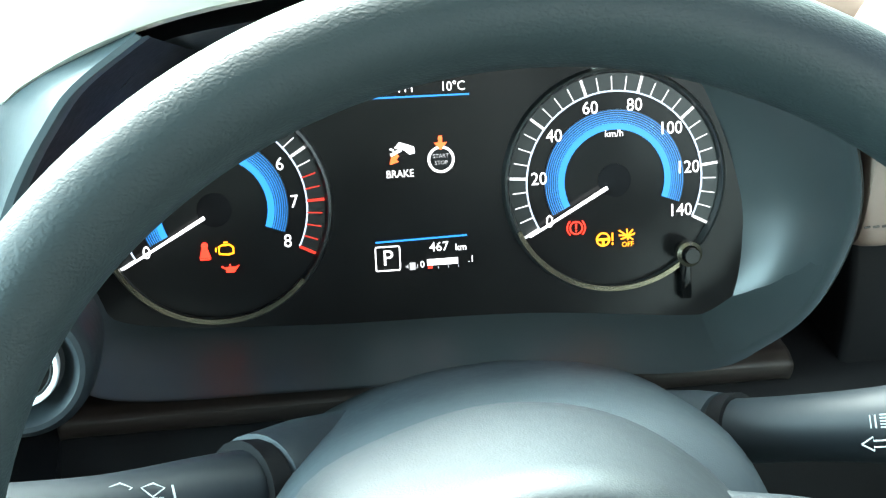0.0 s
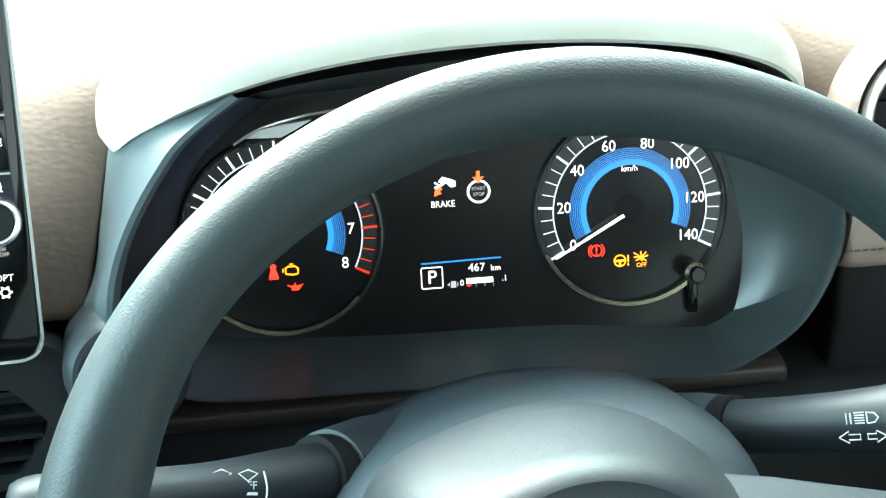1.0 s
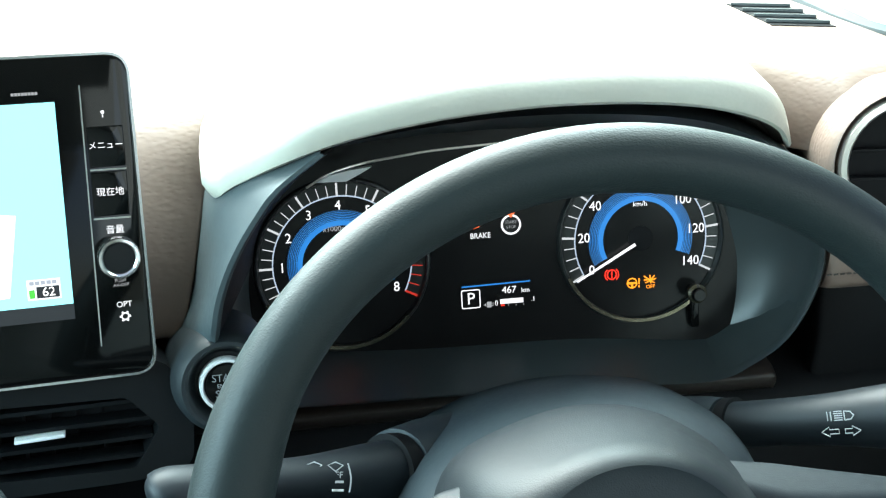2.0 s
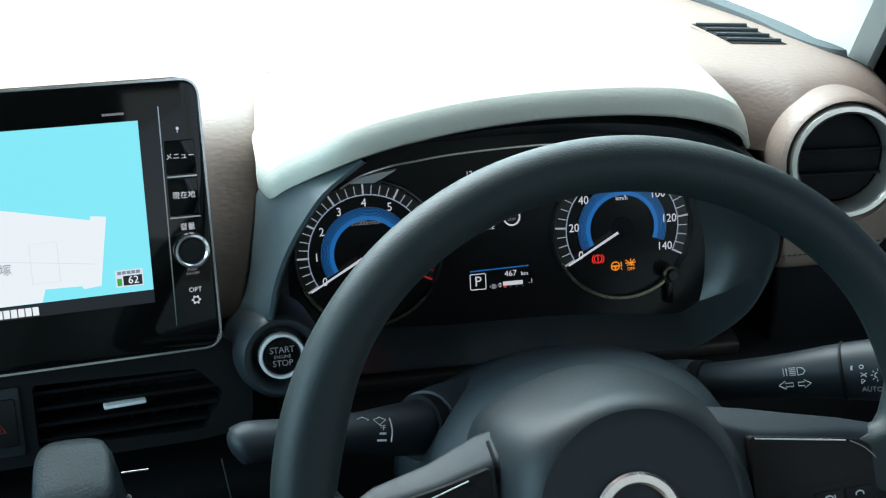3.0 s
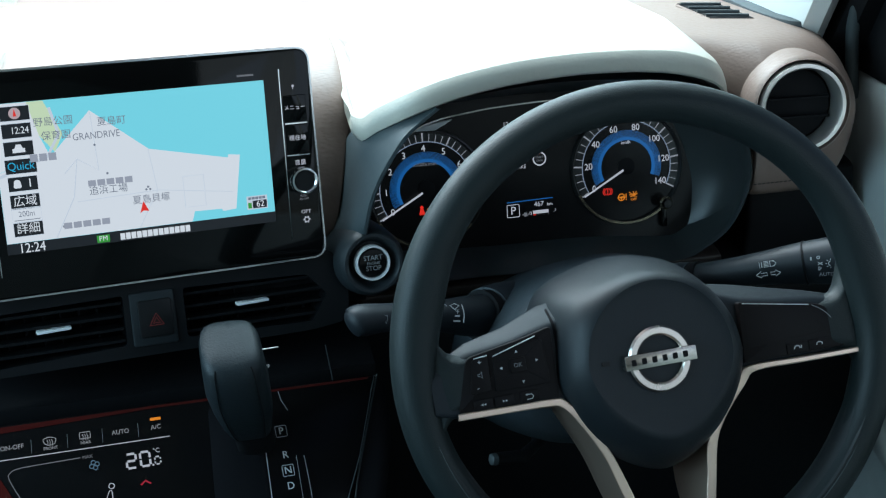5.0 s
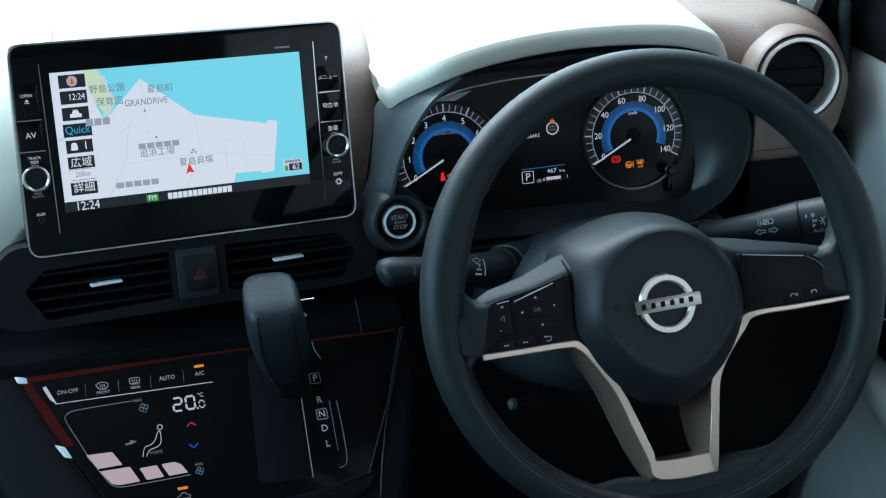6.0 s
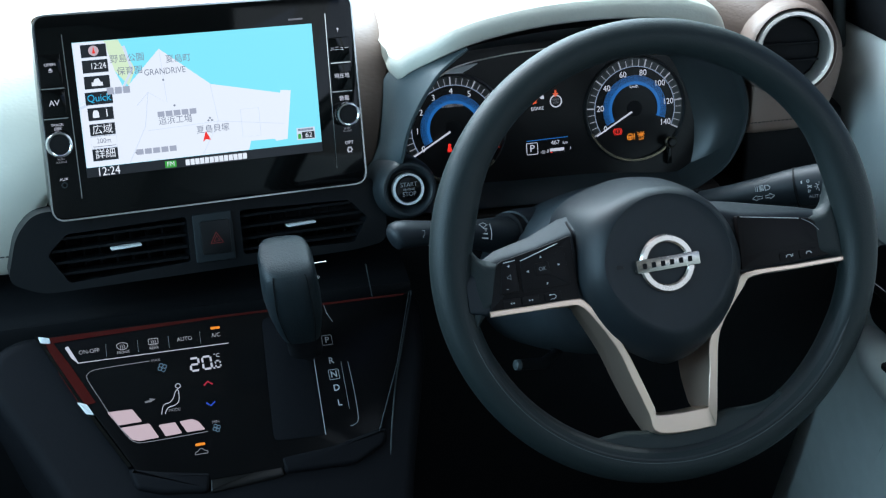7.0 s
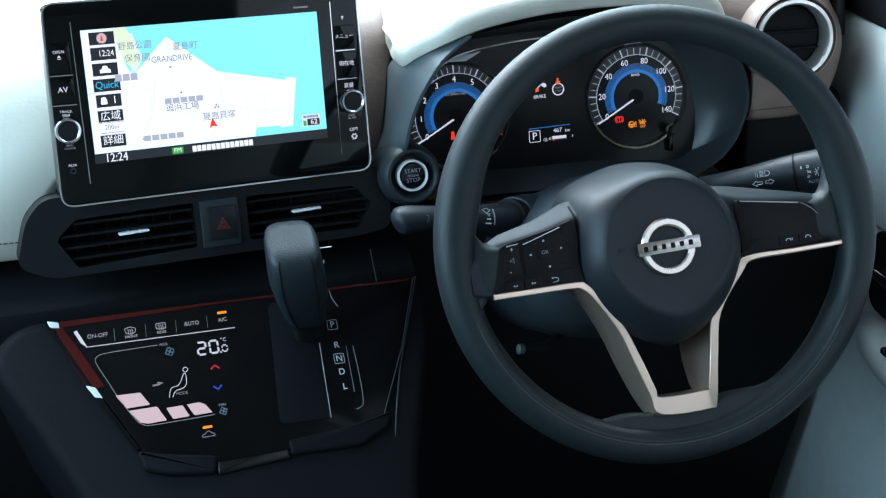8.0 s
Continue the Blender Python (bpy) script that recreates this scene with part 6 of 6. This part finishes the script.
for letter, v in (("P", -0.0245), ("R", -0.0441), ("N", -0.0569), ("D", -0.0695), ("L", -0.0833)):
    lettering(letter, 0.0082, gate, 0.0965, v, 0.0004, PRINT)
    if letter in "PN":
        part("letter_frame", line(rounded([(0.0920, v - 0.0045), (0.1010, v - 0.0045), (0.1010, v + 0.0045), (0.0920, v + 0.0045)], 0.001, 3), 0.0005, 0.0004, closed=True), GATEPRINT, gate)

lever = thing("gear_lever", label="dark leather gear lever knob on a short shaft", category="gear lever")
KNOB = [((-0.2705, 0.457, 0.838), 0.0115, 0.013), ((-0.273, 0.449, 0.852), 0.013, 0.015), ((-0.2745, 0.4444, 0.861), 0.0165, 0.019), ((-0.2765, 0.4384, 0.873), 0.019, 0.021), ((-0.279, 0.4316, 0.893), 0.0222, 0.024), ((-0.2815, 0.4277, 0.912), 0.0236, 0.0265), ((-0.283, 0.425, 0.93), 0.0228, 0.027), ((-0.2838, 0.424, 0.941), 0.0222, 0.0262), ((-0.2842, 0.4245, 0.9462), 0.0205, 0.0243), ((-0.2844, 0.425, 0.9488), 0.0170, 0.0205), ((-0.2845, 0.4255, 0.9498), 0.0090, 0.0110)]


KNOB = [((x, y, 0.838 + (z - 0.838) * 0.895), a, b) for (x, y, z), a, b in KNOB]


def egg(rows, power=3.5, n=40):
    rings = []
    for c, a, b in rows:
        ring = []
        for i in range(n):
            t = 2 * math.pi * i / n
            x, y = math.cos(t), math.sin(t)
            k = (abs(x) ** power + abs(y) ** power) ** (-1 / power)
            ring.append(Vector(c) + Vector((a * x * k, b * y * k * 0.9, b * y * k * 0.35)))
        rings.append(ring)
    return loft(rings)


part("grip", egg(KNOB[2:]), GRIP, lever, "stitched dark leather grip")
part("collar", egg([((-0.2700, 0.461, 0.833), 0.0150, 0.017), ((-0.2715, 0.455, 0.845), 0.0150, 0.0170), ((-0.2735, 0.448, 0.856), 0.0165, 0.0185), ((-0.2745, 0.445, 0.8615), 0.0160, 0.018)]), DEEP, lever)
part("shaft", tube([(-0.262, 0.490, 0.795), (-0.2715, 0.455, 0.845)], 0.0105, 16), DEEP, lever)
part("release_key", egg([((-0.2600, 0.440, 0.905), 0.002, 0.003), ((-0.2572, 0.439, 0.906), 0.0015, 0.0022)], 2.2, 12), DARK, lever)
for s in (-1, 1):
    part("seam", tube(smooth_line([(c[0] + s * a * 0.62, c[1] - b * 0.872, c[2] - b * 0.339) for c, a, b in KNOB[2:9]], 4), 0.0005, 6), DEEP, lever)
part("rod", tube([(-0.262, 0.462, 0.908), (-0.2465, 0.462, 0.9085)], 0.0006, 8), SILVER, lever)

# ---------------------------------------------------------------- side vent and driver's door
SV = plate((0.2165, 0.551, 1.0265), -6, 8, 0) @ Matrix.Scale(1.015, 4)
side = thing("side_air_vent", SV, "round side air vent with a silver ring in a taupe pod", "air vent")
part("pod", hoop([(0.0388, -0.010), (0.0390, -0.002), (0.0400, 0.0004), (0.0416, -0.0012), (0.0430, -0.006), (0.0439, -0.013), (0.0447, -0.022), (0.0450, -0.060), (0.0388, -0.060)], 96), TAUPE, side, "rounded taupe collar")
part("groove", hoop([(0.0370, -0.009), (0.0388, -0.009), (0.0388, -0.007), (0.0370, -0.007)], 96), DEEP, side)
part("silver_ring", hoop([(0.0312, -0.006), (0.0318, 0.0000), (0.0335, 0.0025), (0.0365, 0.0022), (0.0374, -0.001), (0.0374, -0.008), (0.0312, -0.02)], 96), SILVER, side)
part("well", lathe([(0.0312, -0.05), (0.0312, -0.022), (0.029, -0.018), (0.0, -0.016)], 48), DEEP, side)
for v in (0.006, -0.010):
    part("vane", box(-0.027, 0.027, v - 0.0008, v + 0.0008, -0.018, -0.010, 0, 0.0004, 1), DEEP, side)

door = thing("driver_door", label="grey driver's door trim with a pale upper panel and armrest", category="car door")
SKIN = [(0.352, 1.030), (0.338, 1.030), (0.322, 1.027), (0.312, 1.018), (0.307, 0.995), (0.306, 0.95), (0.308, 0.90), (0.311, 0.83)]


def door_skin(profile, ys, inset):
    """A door panel drawn along the car; inset bends it outwards towards its front end."""
    prof = smooth_line([(x, 0, z) for x, z in profile], 3)
    return loft([[Vector((p.x + inset(y), y, p.z)) for p in prof] + [Vector((0.366, y, prof[-1].z)), Vector((0.366, y, prof[0].z))] for y in ys])


YS = (-1.2, -0.8, -0.4, -0.1, 0.1, 0.25, 0.38, 0.48, 0.56, 0.62, 0.68, 0.74)
part("upper_trim", door_skin(SKIN, YS, lambda y: 0.004 + 0.010 * max(0, (y - 0.5) / 0.24) ** 2), GREY, door, "pale grey upper door trim")
LOWER = [(0.314, 0.826), (0.310, 0.815), (0.309, 0.78), (0.311, 0.70), (0.316, 0.60), (0.322, 0.48), (0.328, 0.36)]
part("lower_trim", door_skin(LOWER, (-1.2, -0.6, -0.1, 0.2, 0.4, 0.5, 0.6, 0.7, 0.8, 0.9, 0.97), lambda y: 0.003), DOORGREY, door, "grey-green lower door trim")
ARM_REST = [(0.318, 0.745), (0.300, 0.747), (0.278, 0.745), (0.268, 0.738), (0.266, 0.725), (0.272, 0.711), (0.290, 0.697), (0.318, 0.679)]
prof = smooth_line([(x, 0, z) for x, z in ARM_REST], 3)
rings = []
for y, k in ((-0.60, 1.0), (-0.10, 1.0), (0.20, 1.0), (0.36, 1.0), (0.44, 0.92), (0.49, 0.72), (0.52, 0.42), (0.535, 0.1)):
    rings.append([Vector((0.318 + (p.x - 0.318) * k, y, 0.718 + (p.z - 0.718) * (0.5 + 0.5 * k))) for p in prof])
part("armrest", loft(rings), DOORGREY, door, "grey-green armrest")
part("switch_plate", box(-0.20, 0.43, 0.0, 0.030, 0.0, 0.004, 0.006, 0.001), DEEP, door, "black switch plate on the armrest").matrix_basis = Matrix.Translation((0.298, 0.0, 0.7475)) @ Matrix.Rotation(radians(90), 4, "Z") @ Matrix.Rotation(radians(-90), 4, "X")
part("pull_recess", box(0.10, 0.522, 0.748, 0.836, 0.0, 0.004, 0.022, 0.002), DEEP, door, "dark door pull recess").matrix_basis = Matrix.Translation((0.3095, 0.0, 0.0)) @ Matrix.Rotation(radians(-90), 4, "Z") @ Matrix.Scale(-1, 4, (1, 0, 0))
part("inner_handle", slab(rounded([(0.425, 0.783), (0.506, 0.787), (0.507, 0.796), (0.425, 0.800)], 0.004, 4), 0.004, 0.012, 0.003, 3), CHROME, door, "chrome inner door handle").matrix_basis = Matrix.Translation((0.3095, 0.0, 0.0)) @ Matrix.Rotation(radians(-90), 4, "Z") @ Matrix.Scale(-1, 4, (1, 0, 0))
pocket = smooth_line([(0.3205, 0.470, 0.640), (0.3190, 0.484, 0.610), (0.3200, 0.492, 0.580), (0.3220, 0.492, 0.540), (0.3250, 0.486, 0.480)], 5)
part("pocket_seam", tube(pocket, 0.0035, 8), DEEP, door, "dark edge of the door pocket")
POCKET = [(p.y, p.z) for p in pocket] + [(0.0, 0.48), (0.0, 0.64)]
part("door_pocket", loft([[Vector((0.326 + (0.64 - z) * 0.03, y, z)) for y, z in POCKET], [Vector((0.310 + (0.64 - z) * 0.03, y - 0.004, z)) for y, z in POCKET]]), DOORGREY, door)
SASH = [(0.70, 1.024), (0.66, 1.30), (0.60, 1.36), (0.505, 1.085), (0.470, 1.050), (0.36, 1.040), (0.36, 1.024)]
part("sash_corner", loft([[Vector((x, y, z)) for y, z in SASH] for x in (0.318, 0.330)]), DEEP, door, "black corner trim of the window")
part("frame_seal", tube(smooth_line([(0.312, 0.640, 1.000), (0.305, 0.635, 1.035), (0.300, 0.630, 1.075), (0.300, 0.615, 1.13), (0.312, 0.54, 1.30), (0.340, 0.38, 1.62)], 6), [0.006] * 31, 12), SEAL, door, "grey rubber door seal")
